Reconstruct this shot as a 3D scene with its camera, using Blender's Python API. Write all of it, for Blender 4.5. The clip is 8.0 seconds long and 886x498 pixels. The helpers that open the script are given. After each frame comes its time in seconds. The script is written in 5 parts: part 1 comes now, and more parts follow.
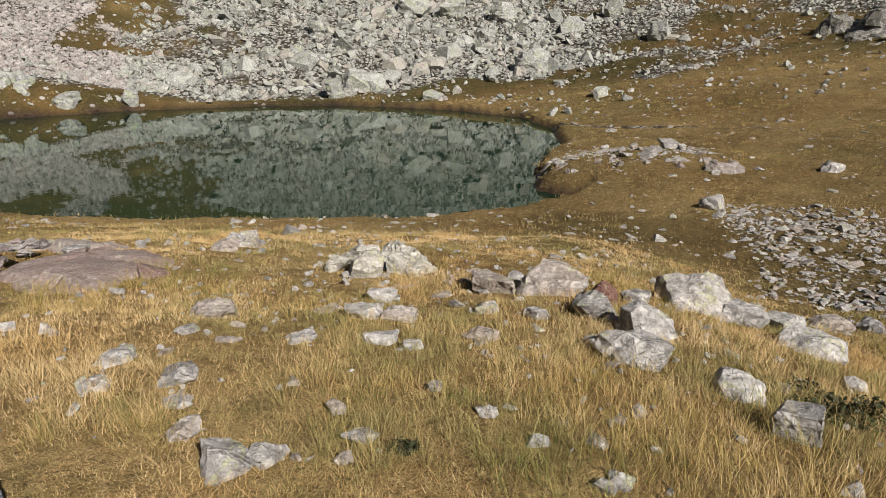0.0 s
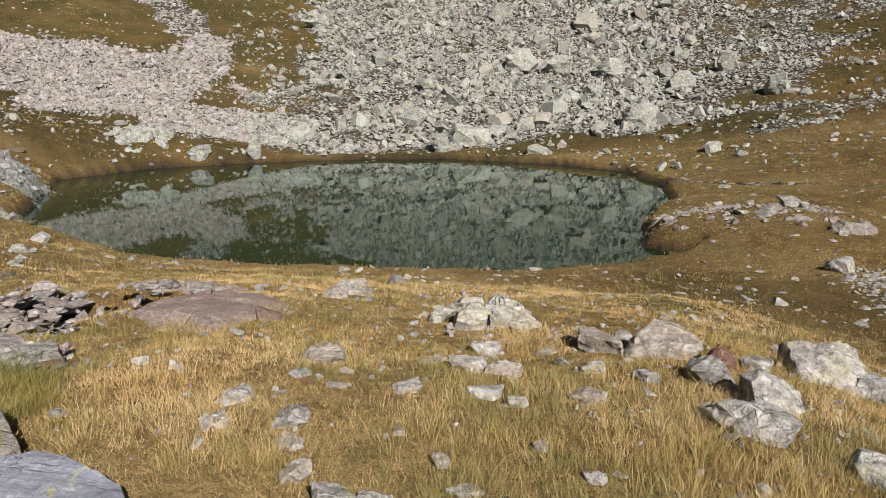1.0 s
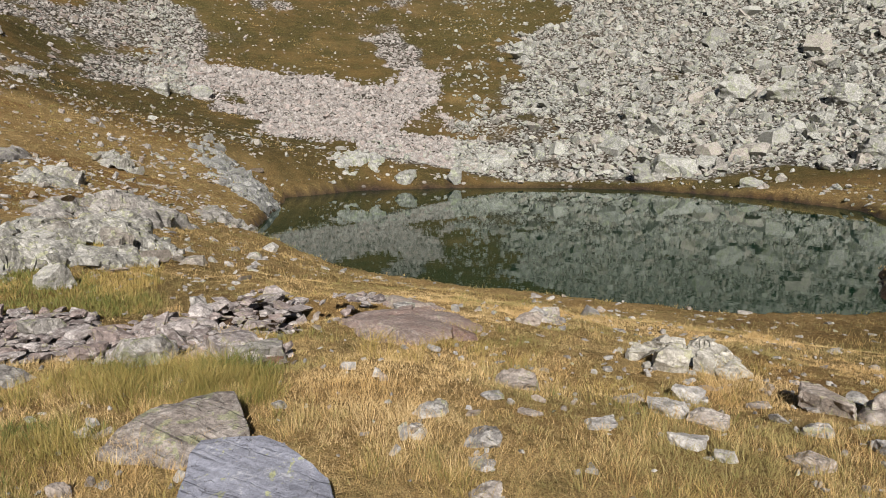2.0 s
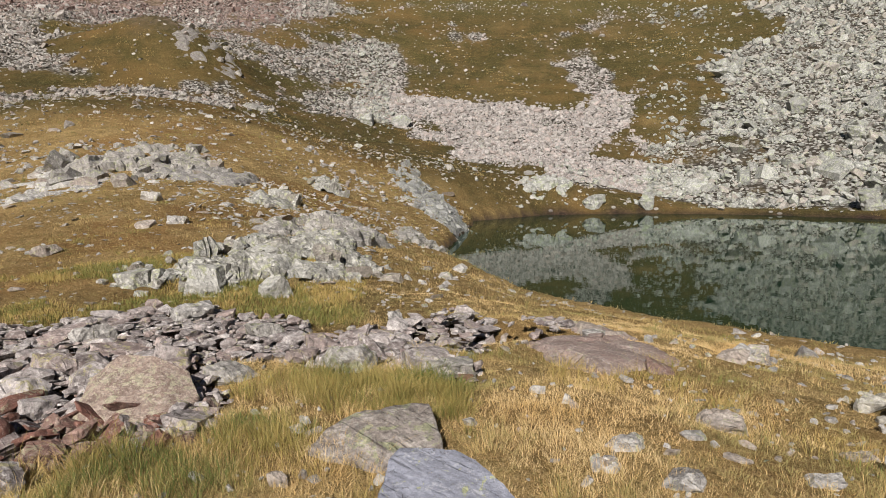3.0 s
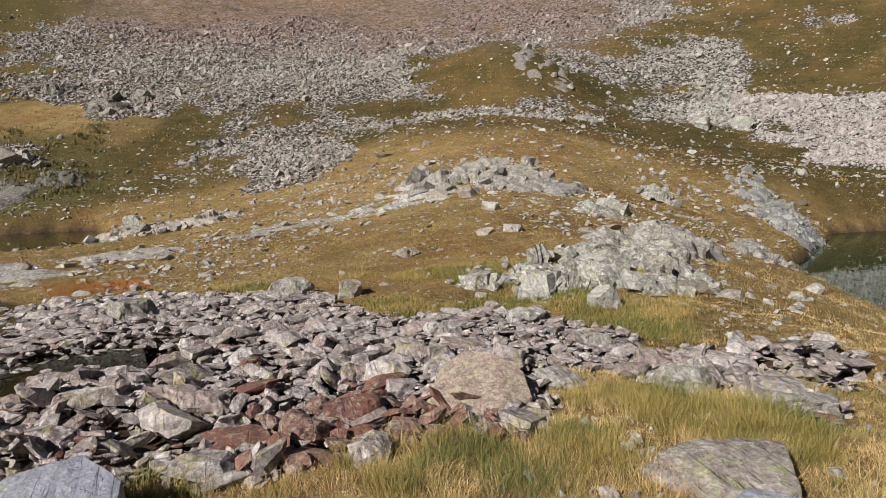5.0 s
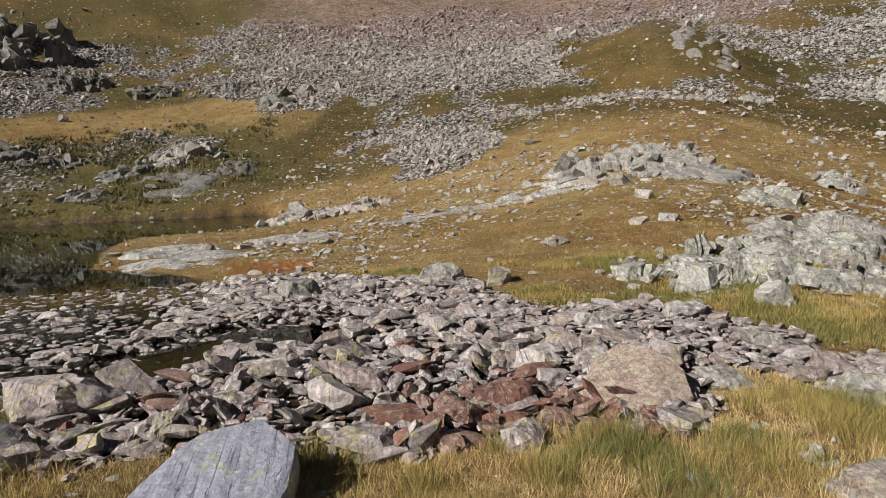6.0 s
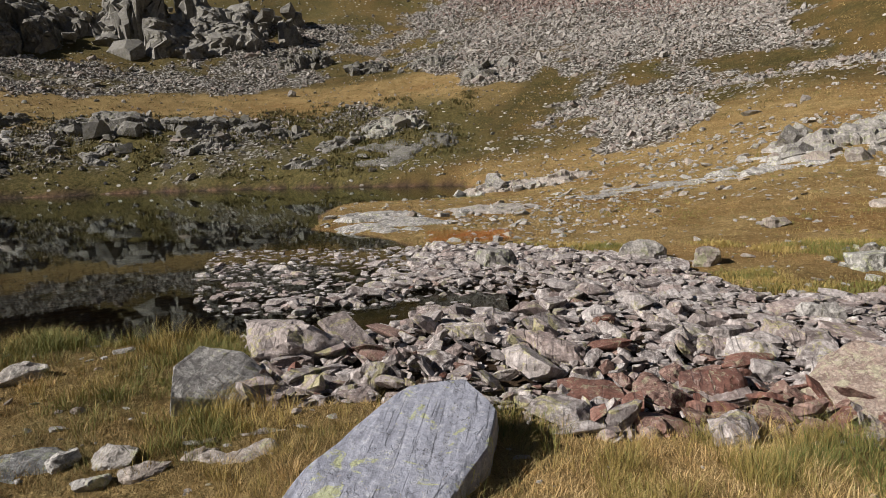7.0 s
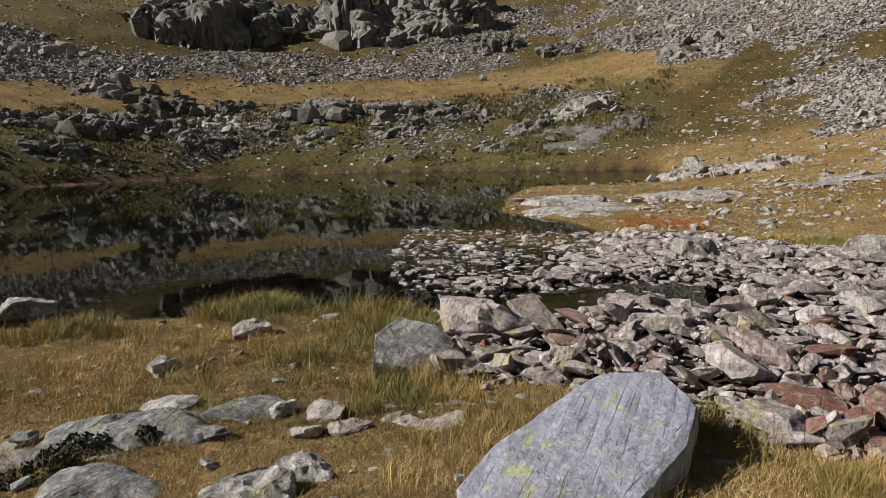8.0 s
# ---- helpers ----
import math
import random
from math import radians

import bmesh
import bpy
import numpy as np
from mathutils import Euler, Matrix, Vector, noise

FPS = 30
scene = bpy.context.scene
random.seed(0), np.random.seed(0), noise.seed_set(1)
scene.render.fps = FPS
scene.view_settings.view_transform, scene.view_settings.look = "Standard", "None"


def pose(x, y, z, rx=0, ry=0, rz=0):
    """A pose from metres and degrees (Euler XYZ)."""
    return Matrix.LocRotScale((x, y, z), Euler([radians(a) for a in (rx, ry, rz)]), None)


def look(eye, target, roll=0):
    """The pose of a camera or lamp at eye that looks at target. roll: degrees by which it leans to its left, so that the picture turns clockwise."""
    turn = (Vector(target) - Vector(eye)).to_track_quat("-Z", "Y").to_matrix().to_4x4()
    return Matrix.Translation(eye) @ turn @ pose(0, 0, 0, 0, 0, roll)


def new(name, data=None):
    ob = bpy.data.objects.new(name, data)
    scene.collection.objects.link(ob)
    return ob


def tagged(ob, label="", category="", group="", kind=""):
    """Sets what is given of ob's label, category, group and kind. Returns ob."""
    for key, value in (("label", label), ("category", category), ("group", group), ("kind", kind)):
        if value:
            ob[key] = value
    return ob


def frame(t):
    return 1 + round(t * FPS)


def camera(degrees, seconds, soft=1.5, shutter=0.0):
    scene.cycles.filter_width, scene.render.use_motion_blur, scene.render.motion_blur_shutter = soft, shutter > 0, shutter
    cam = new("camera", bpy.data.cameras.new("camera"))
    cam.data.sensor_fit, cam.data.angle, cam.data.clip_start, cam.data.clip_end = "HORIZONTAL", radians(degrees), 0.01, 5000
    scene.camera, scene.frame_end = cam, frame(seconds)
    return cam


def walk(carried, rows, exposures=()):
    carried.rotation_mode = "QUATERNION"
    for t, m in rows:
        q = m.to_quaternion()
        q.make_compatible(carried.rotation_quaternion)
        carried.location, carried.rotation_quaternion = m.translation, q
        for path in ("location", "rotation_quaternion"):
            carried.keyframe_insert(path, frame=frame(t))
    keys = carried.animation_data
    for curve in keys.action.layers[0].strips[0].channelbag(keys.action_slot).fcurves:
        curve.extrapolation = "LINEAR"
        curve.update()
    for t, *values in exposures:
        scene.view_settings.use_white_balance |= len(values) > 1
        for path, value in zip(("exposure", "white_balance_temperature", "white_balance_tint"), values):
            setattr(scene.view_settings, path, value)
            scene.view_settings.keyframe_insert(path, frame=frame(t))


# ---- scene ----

cam = camera(68.97, 8.0, soft=0.65)
PATH = [
    (0, pose(0.211, 0.097, 3.590, 72.62, 0, 0.01) @ pose(0, 0, 0, 0, 0, -0.54)),
    (0.5, pose(0.200, 0.079, 3.609, 75.66, 0, 1.29) @ pose(0, 0, 0, 0, 0, -1.30)),
    (1, pose(0.157, 0.071, 3.614, 77.33, 0, 9.08) @ pose(0, 0, 0, 0, 0, -0.95)),
    (1.5, pose(0.127, 0.066, 3.613, 78.36, 0, 16.93) @ pose(0, 0, 0, 0, 0, -0.64)),
    (2, pose(0.086, 0.057, 3.607, 80.01, 0, 26.15) @ pose(0, 0, 0, 0, 0, -0.58)),
    (3.3, pose(0.018, 0.017, 3.594, 82.65, 0, 47.09) @ pose(0, 0, 0, 0, 0, -1.47)),
    (3.5, pose(0.021, 0.017, 3.601, 82.71, 0, 50.15) @ pose(0, 0, 0, 0, 0, -1.71)),
    (4, pose(0.001, 0.002, 3.604, 83.10, 0, 57.67) @ pose(0, 0, 0, 0, 0, -1.83)),
    (4.5, pose(-0.019, -0.014, 3.605, 83.70, 0, 64.37) @ pose(0, 0, 0, 0, 0, -2.29)),
    (4.7, pose(-0.038, -0.010, 3.598, 83.93, 0, 67.12) @ pose(0, 0, 0, 0, 0, -2.55)),
    (5.8, pose(-0.102, -0.082, 3.596, 83.82, 0, 80.80) @ pose(0, 0, 0, 0, 0, -2.35)),
    (6, pose(-0.091, -0.093, 3.599, 83.64, 0, 83.79) @ pose(0, 0, 0, 0, 0, -2.77)),
    (6.5, pose(-0.101, -0.138, 3.590, 82.78, 0, 91.76) @ pose(0, 0, 0, 0, 0, -2.11)),
    (7, pose(-0.096, -0.185, 3.585, 81.95, 0, 100.89) @ pose(0, 0, 0, 0, 0, -2.06)),
    (7.5, pose(-0.087, -0.229, 3.582, 81.14, 0, 108.68) @ pose(0, 0, 0, 0, 0, -2.26)),
    (8, pose(-0.075, -0.274, 3.578, 81.04, 0, 117.18) @ pose(0, 0, 0, 0, 0, -1.92)),
]
walk(cam, PATH)

# ---- light ----
SUN_BEARING, SUN_HEIGHT = -150.0, 35.0
world = bpy.data.worlds.new("sky")
scene.world = world
world.use_nodes = True
wn, wl = world.node_tree.nodes, world.node_tree.links
sky = wn.new("ShaderNodeTexSky")
sky.sky_type = "NISHITA"
sky.sun_disc = False
sky.sun_elevation = radians(SUN_HEIGHT)
sky.sun_rotation = radians(-SUN_BEARING)
sky.altitude = 2200
wl.new(sky.outputs[0], wn["Background"].inputs[0])
wn["Background"].inputs[1].default_value = 0.035
sun = new("sun", bpy.data.lights.new("sun", "SUN"))
sun.data.energy, sun.data.angle, sun.data.color = 5.0, radians(0.5), (1.0, 0.935, 0.865)
sb, sh = radians(SUN_BEARING), radians(SUN_HEIGHT)
sun.matrix_world = look((-60 * math.sin(sb) * math.cos(sh), 60 * math.cos(sb) * math.cos(sh), 60 * math.sin(sh)), (0, 0, 0))
scene.view_settings.exposure = 0.44

# ---- the lie of the land ----
# Plan: x to the right, y ahead, the photographer's stand at the origin, the lake's surface at z = 0.
# Bearings run anticlockwise from +y in degrees, ranges in metres from the stand.
POND_LEVEL = 1.82
LAKE = [(-25.6, 30.8), (-24.2, 36.5), (-19.5, 40.8), (-12.5, 43.2), (-6.5, 43.2), (0.8, 39.4), (4.3, 34.8), (5.3, 29.5),
        (4.9, 24.6), (3.2, 20.6), (2.6, 16.6), (3.5, 15.6), (3.0, 14.5), (1.6, 13.7), (-0.8, 13.2), (-3.2, 13.2),
        (-5.5, 13.1), (-8.9, 13.6), (-13.1, 15.5), (-17.2, 17.9), (-18.6, 20.4), (-22.0, 26.0)]
POND = [(-4.0, -7.3), (-4.9, -5.9), (-6.0, -5.7), (-6.9, -4.2), (-8.3, -2.7), (-10.5, -2.4), (-12.6, -3.2), (-14.2, -4.4),
        (-16.1, -6.8), (-20.6, -8.2), (-25.5, -9.3), (-28.5, -3.6), (-40.5, -6.6), (-41.8, -12.2), (-43.6, -21.3), (-43.3, -31.4), (-38.9, -38.9), (-32.9, -42.2), (-28.1, -44.9), (-19.5, -48.2),
        (-8.0, -46.0), (-2.0, -30.0), (-1.5, -14.0)]


# the dark finger of the pond that reaches in between the stones
CHANNEL = [(-6.2, -4.9), (-6.6, -3.8), (-6.45, -3.05), (-6.75, -2.5), (-7.3, -2.1), (-7.75, -1.6), (-7.85, -0.9)]


def at(bearing, rng):
    b = radians(bearing)
    return -rng * math.sin(b), rng * math.cos(b)


def lattice(i, j, seed):
    n = (i.astype(np.int64) * 374761393 + j.astype(np.int64) * 668265263 + seed * 974711) & 0x7FFFFFFF
    n = ((n ^ (n >> 13)) * 1274126177) & 0x7FFFFFFF
    return ((n ^ (n >> 16)) & 0xFFFF) / 65535.0


def ripple(x, y, size, seed=0):
    """Smooth value noise from -1 to 1, lumps of that size in metres."""
    u, v = np.asarray(x, float) / size, np.asarray(y, float) / size
    i, j = np.floor(u), np.floor(v)
    a, b = u - i, v - j
    a, b = a * a * (3 - 2 * a), b * b * (3 - 2 * b)
    p, q = lattice(i, j, seed), lattice(i + 1, j, seed)
    r, s = lattice(i, j + 1, seed), lattice(i + 1, j + 1, seed)
    return 2 * ((p * (1 - a) + q * a) * (1 - b) + (r * (1 - a) + s * a) * b) - 1


def rough(x, y, size, seed=0, octaves=4):
    return sum(ripple(x, y, size / 2 ** k, seed + 17 * k) / 2 ** k for k in range(octaves)) / 1.6


def ramp(a, b, v):
    k = np.clip((v - a) / (b - a), 0, 1)
    return k * k * (3 - 2 * k)


def outside(shore, x, y):
    """Signed distance to a closed shoreline, positive on land."""
    x, y = np.asarray(x, float), np.asarray(y, float)
    best, inside = np.full(x.shape, 1e9), np.zeros(x.shape, bool)
    for (ax, ay), (bx, by) in zip(shore, shore[1:] + shore[:1]):
        ex, ey = bx - ax, by - ay
        k = np.clip(((x - ax) * ex + (y - ay) * ey) / (ex * ex + ey * ey), 0, 1)
        best = np.minimum(best, np.hypot(x - ax - k * ex, y - ay - k * ey))
        cross = (ay > y) != (by > y)
        inside ^= cross & (x < ax + (y - ay) * ex / (ey if ey else 1e-9))
    return np.where(inside, -best, best)


def beside(line, x, y):
    """Distance to an open line."""
    x, y = np.asarray(x, float), np.asarray(y, float)
    best = np.full(x.shape, 1e9)
    for (ax, ay), (bx, by) in zip(line, line[1:]):
        ex, ey = bx - ax, by - ay
        k = np.clip(((x - ax) * ex + (y - ay) * ey) / (ex * ex + ey * ey), 0, 1)
        best = np.minimum(best, np.hypot(x - ax - k * ex, y - ay - k * ey))
    return best


MOUNDS = []


def mound(bearing, rng, spread, height):
    MOUNDS.append((*at(bearing, rng), spread, height))


mound(39, 3.5, 1.4, 0.09)
mound(183, 3.5, 1.4, 0.08)
mound(-9, 3.5, 0.8, 0.03)
mound(-45, 5.5, 1.2, -0.38)
mound(87, 5.5, 1.2, -0.11)
mound(3, 5.5, 1.2, -0.15)
mound(147, 5.5, 1.2, 0.05)
mound(291, 5.5, 1.2, 0.27)
mound(-33, 8, 1.8, -0.51)
mound(3, 8, 1.8, -0.11)
mound(63, 8, 1.8, -0.10)
mound(135, 8, 1.8, 0.12)
mound(27, 11.5, 2.5, -0.21)
mound(-21, 11.5, 2.5, -0.55)
mound(51, 11.5, 2.5, 0.24)
mound(135, 11.5, 2.5, -0.26)
mound(231, 11.5, 2.5, -0.65)
mound(-45, 11.5, 2.5, -0.52)
mound(3, 11.5, 2.5, -0.41)
mound(3, 16, 3.5, -0.76)
mound(231, 16, 6.4, 1.26)
mound(-33, 16, 3.5, -0.45)
mound(27, 16, 3.5, -0.75)
mound(279, 16, 3.5, 0.52)
mound(63, 16, 3.5, 0.37)
mound(87, 23, 9.2, 0.47)
mound(27, 23, 5.1, -0.95)
mound(63, 23, 5.1, 0.88)
mound(111, 23, 5.1, 0.41)
mound(183, 23, 5.1, 0.89)
mound(-9, 23, 5.1, -0.54)
mound(291, 23, 5.1, 0.70)
mound(279, 33, 7.3, 1.62)
mound(-9, 33, 7.3, -0.72)
mound(207, 33, 7.3, 1.57)
mound(63, 33, 7.3, 1.62)
mound(39, 33, 7.3, -1.08)
mound(-33, 33, 7.3, 0.50)
mound(243, 33, 7.3, 1.12)
mound(75, 46, 10.1, 1.46)
mound(15, 46, 10.1, -2.28)
mound(135, 46, 10.1, -0.88)
mound(243, 46, 10.1, 1.48)
mound(63, 46, 10.1, 2.42)
mound(-45, 58, 12.8, 3.05)
mound(207, 58, 12.8, 1.54)
mound(279, 58, 12.8, 1.30)
mound(63, 70, 15.4, 2.31)
mound(39, 70, 15.4, -1.80)
mound(-9, 70, 15.4, -1.66)
mound(87, 70, 15.4, 2.48)
mound(135, 90, 19.8, -1.63)
mound(15, 90, 19.8, -2.06)
mound(111, 90, 19.8, -1.89)
mound(183, 90, 19.8, -1.61)
mound(279, 90, 19.8, -1.70)
mound(219, 90, 19.8, -1.27)
mound(-45, 90, 19.8, 1.09)
mound(231, 130, 28.6, -3.51)
mound(267, 130, 28.6, -3.54)
mound(183, 130, 28.6, -2.83)
mound(207, 130, 28.6, -3.49)
mound(279, 130, 28.6, -3.69)
mound(159, 130, 28.6, -3.12)
mound(63, 130, 28.6, 3.01)
mound(243, 130, 28.6, -3.57)
mound(111, 130, 28.6, -1.07)
mound(291, 130, 28.6, -3.37)
mound(195, 130, 28.6, -3.28)
mound(219, 130, 28.6, -3.48)
mound(255, 130, 28.6, -3.55)
mound(135, 130, 28.6, -2.22)
mound(171, 130, 28.6, -2.59)
mound(-9, 130, 28.6, -0.99)
mound(39, 130, 28.6, -0.88)
mound(303, 130, 28.6, -1.74)
# the rock knob high on the valley's slope
mound(-18, 18.5, 1.7, 0.42)
mound(66, 68, 4.6, 3.6)
mound(62, 66, 3.2, 1.6)


def polar(x, y):
    return np.degrees(np.arctan2(-x, y)), np.hypot(x, y)


def band(v, lo, hi, soft):
    return ramp(lo - soft, lo + soft, v) * ramp(hi + soft, hi - soft, v)


def land(x, y):
    """Height of the ground, with the basins of both waters."""
    x, y = np.asarray(x, float), np.asarray(y, float)
    d = np.hypot(x, y)
    z = 2.0 - 1.3 * np.exp(-((d - 26) / 17) ** 2) + 0.23 * (np.sqrt((d - 52) ** 2 + 144) + d - 52) - 0.3
    for mx, my, s, h in MOUNDS:
        z = z + h * np.exp(-((x - mx) ** 2 + (y - my) ** 2) / (2 * s * s))
    z = z + 0.05 * rough(x, y, 1.3, 3) * ramp(1.5, 4, d) + 0.012 * d * rough(x, y, 14, 5, 3) * ramp(20, 60, d)
    z = z + 0.03 * rough(x, y, 0.35, 9, 2)
    # hummocks of turf
    z = z + (0.05 * np.abs(rough(x, y, 0.8, 14, 3)) + 0.06 * rough(x, y, 2.2, 15, 3)) * ramp(5, 9, d) + 0.12 * rough(x, y, 3.2, 16, 3) * ramp(30, 45, d)
    b = np.degrees(np.arctan2(-x, y))
    z = z + 0.55 * rough(x, y, 5, 77) * band(b, 97, 172, 4) * band(d, 49, 66, 3)
    # the gully in which the stream leaves for the lake
    gx, gy = x + 4.75, y - 5.2
    along, across = gx * 0.62 + gy * 0.785, gx * 0.785 - gy * 0.62
    z = z - 0.36 * np.exp(-(across / 0.26) ** 2) * band(along, -1.0, 1.5, 0.3)
    for shore, level, steep in ((LAKE, 0.0, 0.3), (POND, POND_LEVEL, 0.07)):
        s = outside(shore, x, y) + 0.25 * rough(x, y, 1.6, 11, 3)
        lip = 0.02 + (0.30 * ramp(0, 0.3, s) if level == 0 else 0.05 * ramp(0, 0.5, s))
        dry = np.minimum(np.maximum(z, level + lip * ramp(4, 2, s)), level + 0.1 + 0.2 * ramp(0, 0.5, s) + 0.62 * np.maximum(s, 0))
        dry = np.where(s > 4, np.minimum(z, level + 0.3 + 0.62 * s), np.maximum(dry, level + lip * ramp(6, 1, s)))
        z = np.where(s > 0, dry, level - 0.04 - np.minimum(steep * -s, 2.5))
    gap = beside(CHANNEL, x, y) + 0.1 * rough(x, y, 0.5, 18, 2)
    return np.minimum(z, POND_LEVEL - 0.16 + 0.5 * np.maximum(gap - 0.36, 0))


def land_at(x, y):
    return float(land(np.array([x]), np.array([y]))[0])


PATCHES = []


def patch(b0, b1, r0, r1, amount):
    """A field of loose stones between two bearings and two ranges; below zero, turf that lies open in it."""
    PATCHES.append((b0, b1, r0, r1, amount))


# the block field above the lake and its tongues
patch(-9, 8, 45, 106, 0.9)
patch(7, 17, 45, 106, 0.82)
patch(15, 19.5, 60, 92, 0.86)
patch(17, 30, 46, 56, 0.95)
patch(17, 28, 55, 76, 0.42)
patch(-20, -9, 48, 104, 0.62)
patch(-60, -18, 38, 125, 0.42)
# the pinkish fan
patch(27, 43, 51, 73, 0.88)
patch(28.5, 32.5, 64, 85, 0.9)
patch(39, 47, 57, 72, 0.92)
patch(20, 50, 74, 112, 0.22)
patch(38, 41.5, 91, 98, 0.8)
patch(28.5, 31.5, 92, 99, 0.8)
# the head of the valley
patch(46, 57, 60, 90, 0.72)
patch(50, 58, 90, 125, 0.5)
patch(57, 73, 70, 135, 0.62)
patch(58, 80, 48, 60, 0.62)
patch(72, 79, 62, 104, 0.95)
patch(78, 101, 66, 118, 0.86)
patch(79, 88, 33, 60, 0.88)
patch(87, 94, 44, 60, 0.4)
patch(78, 91, 50, 70, 0.68)
# above and along the far bank of the pond
patch(100, 115, 77, 110, 0.58)
patch(113, 175, 76, 93, 0.75)
patch(100, 175, 47, 67, 0.38)
# the dry runnel in the meadow by the lake
patch(-60, -25, 8.2, 14, 0.78)
patch(-24, -10, 16.5, 21, 0.45)
# turf in between
patch(57.5, 71.5, 61, 74, -0.6)
patch(51.5, 58, 86, 99, -0.5)
patch(87, 92, 46, 53, -0.6)
patch(71, 77, 104, 122, -0.7)
patch(102, 118, 112, 135, -0.5)
patch(20, 27, 62, 100, -0.5)


def stony(x, y):
    """How much of the ground the loose stones of the slopes cover, 0 to 1."""
    b, r = polar(x, y)
    b = b + 3.5 * rough(x, y, 13, 21) + 2 * rough(x, y, 3, 22)
    r = r * (1 + 0.08 * rough(x, y, 12, 23) + 0.03 * rough(x, y, 2.5, 26))
    f = np.zeros(np.shape(x))
    for b0, b1, r0, r1, amount in PATCHES:
        inside = band(b, b0, b1, 1.2) * band(r, r0, r1, 0.035 * (r0 + r1) / 2)
        f = np.maximum(f, amount * inside) if amount > 0 else f * (1 + amount * inside)
    p = rough(x, y, 7, 24) + 0.7 * rough(x, y, 2.2, 25)
    f = np.clip(f + (2.2 + 1.3 * band(b, 50, 112, 4)) * f * (1 - f) * p, 0, 1)
    return f * ramp(0.1, 0.9, outside(LAKE, x, y)) * ramp(0.0, 0.6, outside(POND, x, y) + 0.3)


def reddish(x, y):
    """The iron-red scree under the summit."""
    b, r = polar(x, y)
    rise = (land(x, y) - 3.6) / np.maximum(r, 1)
    return band(b + 4 * rough(x, y, 14, 55), 56, 97, 4) * ramp(0.18, 0.235, rise + 0.03 * rough(x, y, 10, 56)) * (r > 40)


BED = [(-4.3, -2.4), (-4.45, -1.8), (-4.4, -0.6), (-4.2, 0.1), (-4.4, 1.0), (-4.1, 1.8), (-4.5, 2.7), (-4.2, 3.4), (-3.5, 3.6),
       (-3.2, 4.0), (-3.9, 4.9), (-3.8, 6.2), (-5.1, 5.7), (-5.75, 4.4), (-7.5, 4.0), (-8.4, 3.5), (-8.3, 2.1), (-10.6, 1.5),
       (-12.3, -1.4), (-12.5, -4.7), (-12.4, -7.3), (-7.7, -5.1), (-6.4, -3.6)]


# turf that has grown over the stones: place and spread
ISLANDS = [(-5.2, 2.9, 0.45), (-6.5, 1.9, 0.3), (-4.9, 3.0, 0.4), (-6.5, 2.0, 0.3), (-4.0, 4.4, 0.25), (-5.9, 3.0, 0.3)]


def streamy(x, y):
    """1 in the bed of stones between pond and lake, 0 outside."""
    grassy = ramp(2.6, 3.6, y) * np.clip(-0.1 + 1.1 * rough(x, y, 0.8, 33), 0, 1)
    for ix, iy, size in ISLANDS:
        grassy = grassy + 0.9 * np.exp(-((x - ix) ** 2 + (y - iy) ** 2) / size ** 2)
    return ramp(0.25, -0.15, outside(BED, x, y) + 0.22 * rough(x, y, 0.9, 31) + grassy)

# ---- materials ----


class Nodes:
    """A short hand for building a node material."""

    def __init__(self, name, rough=0.85):
        self.mat = bpy.data.materials.new(name)
        self.mat.use_nodes = True
        self.tree = self.mat.node_tree
        self.bsdf = self.tree.nodes["Principled BSDF"]
        self.bsdf.inputs["Roughness"].default_value = rough
        self.bsdf.inputs["Specular IOR Level"].default_value = 0.25
        self.where = self.node("ShaderNodeNewGeometry").outputs["Position"]

    def node(self, kind, **inputs):
        n = self.tree.nodes.new(kind)
        for k, v in inputs.items():
            self.put(n.inputs[k.replace("_", " ")], v)
        return n

    def put(self, socket, value):
        if isinstance(value, bpy.types.NodeSocket):
            self.tree.links.new(value, socket)
        else:
            socket.default_value = value

    def noise(self, scale, detail=4.0, rough=0.6, at=None, warp=0.0):
        return self.node("ShaderNodeTexNoise", Vector=at or self.where, Scale=scale, Detail=detail, Roughness=rough, Distortion=warp).outputs["Fac"]

    def curve(self, value, lo, hi, out0=0.0, out1=1.0):
        n = self.node("ShaderNodeMapRange")
        n.interpolation_type = "SMOOTHSTEP"
        for k, v in zip(("Value", "From Min", "From Max", "To Min", "To Max"), (value, lo, hi, out0, out1)):
            self.put(n.inputs[k], v)
        return n.outputs["Result"]

    def blend(self, fac, a, b, how="MIX"):
        n = self.tree.nodes.new("ShaderNodeMix")
        n.data_type, n.blend_type = "RGBA", how
        self.put(n.inputs[0], fac)
        self.put(n.inputs[6], a if isinstance(a, bpy.types.NodeSocket) else (*a, 1))
        self.put(n.inputs[7], b if isinstance(b, bpy.types.NodeSocket) else (*b, 1))
        return n.outputs[2]

    def maths(self, how, a, b=0.0):
        n = self.tree.nodes.new("ShaderNodeMath")
        n.operation = how
        self.put(n.inputs[0], a)
        self.put(n.inputs[1], b)
        return n.outputs[0]

    def finish(self, colour, bump=None, strength=0.5, distance=0.02, rough=None):
        self.put(self.bsdf.inputs["Base Color"], colour if isinstance(colour, bpy.types.NodeSocket) else (*colour, 1))
        if bump is not None:
            b = self.node("ShaderNodeBump", Strength=strength, Distance=distance, Height=bump)
            self.tree.links.new(b.outputs["Normal"], self.bsdf.inputs["Normal"])
        if rough is not None:
            self.put(self.bsdf.inputs["Roughness"], rough)
        return self.mat


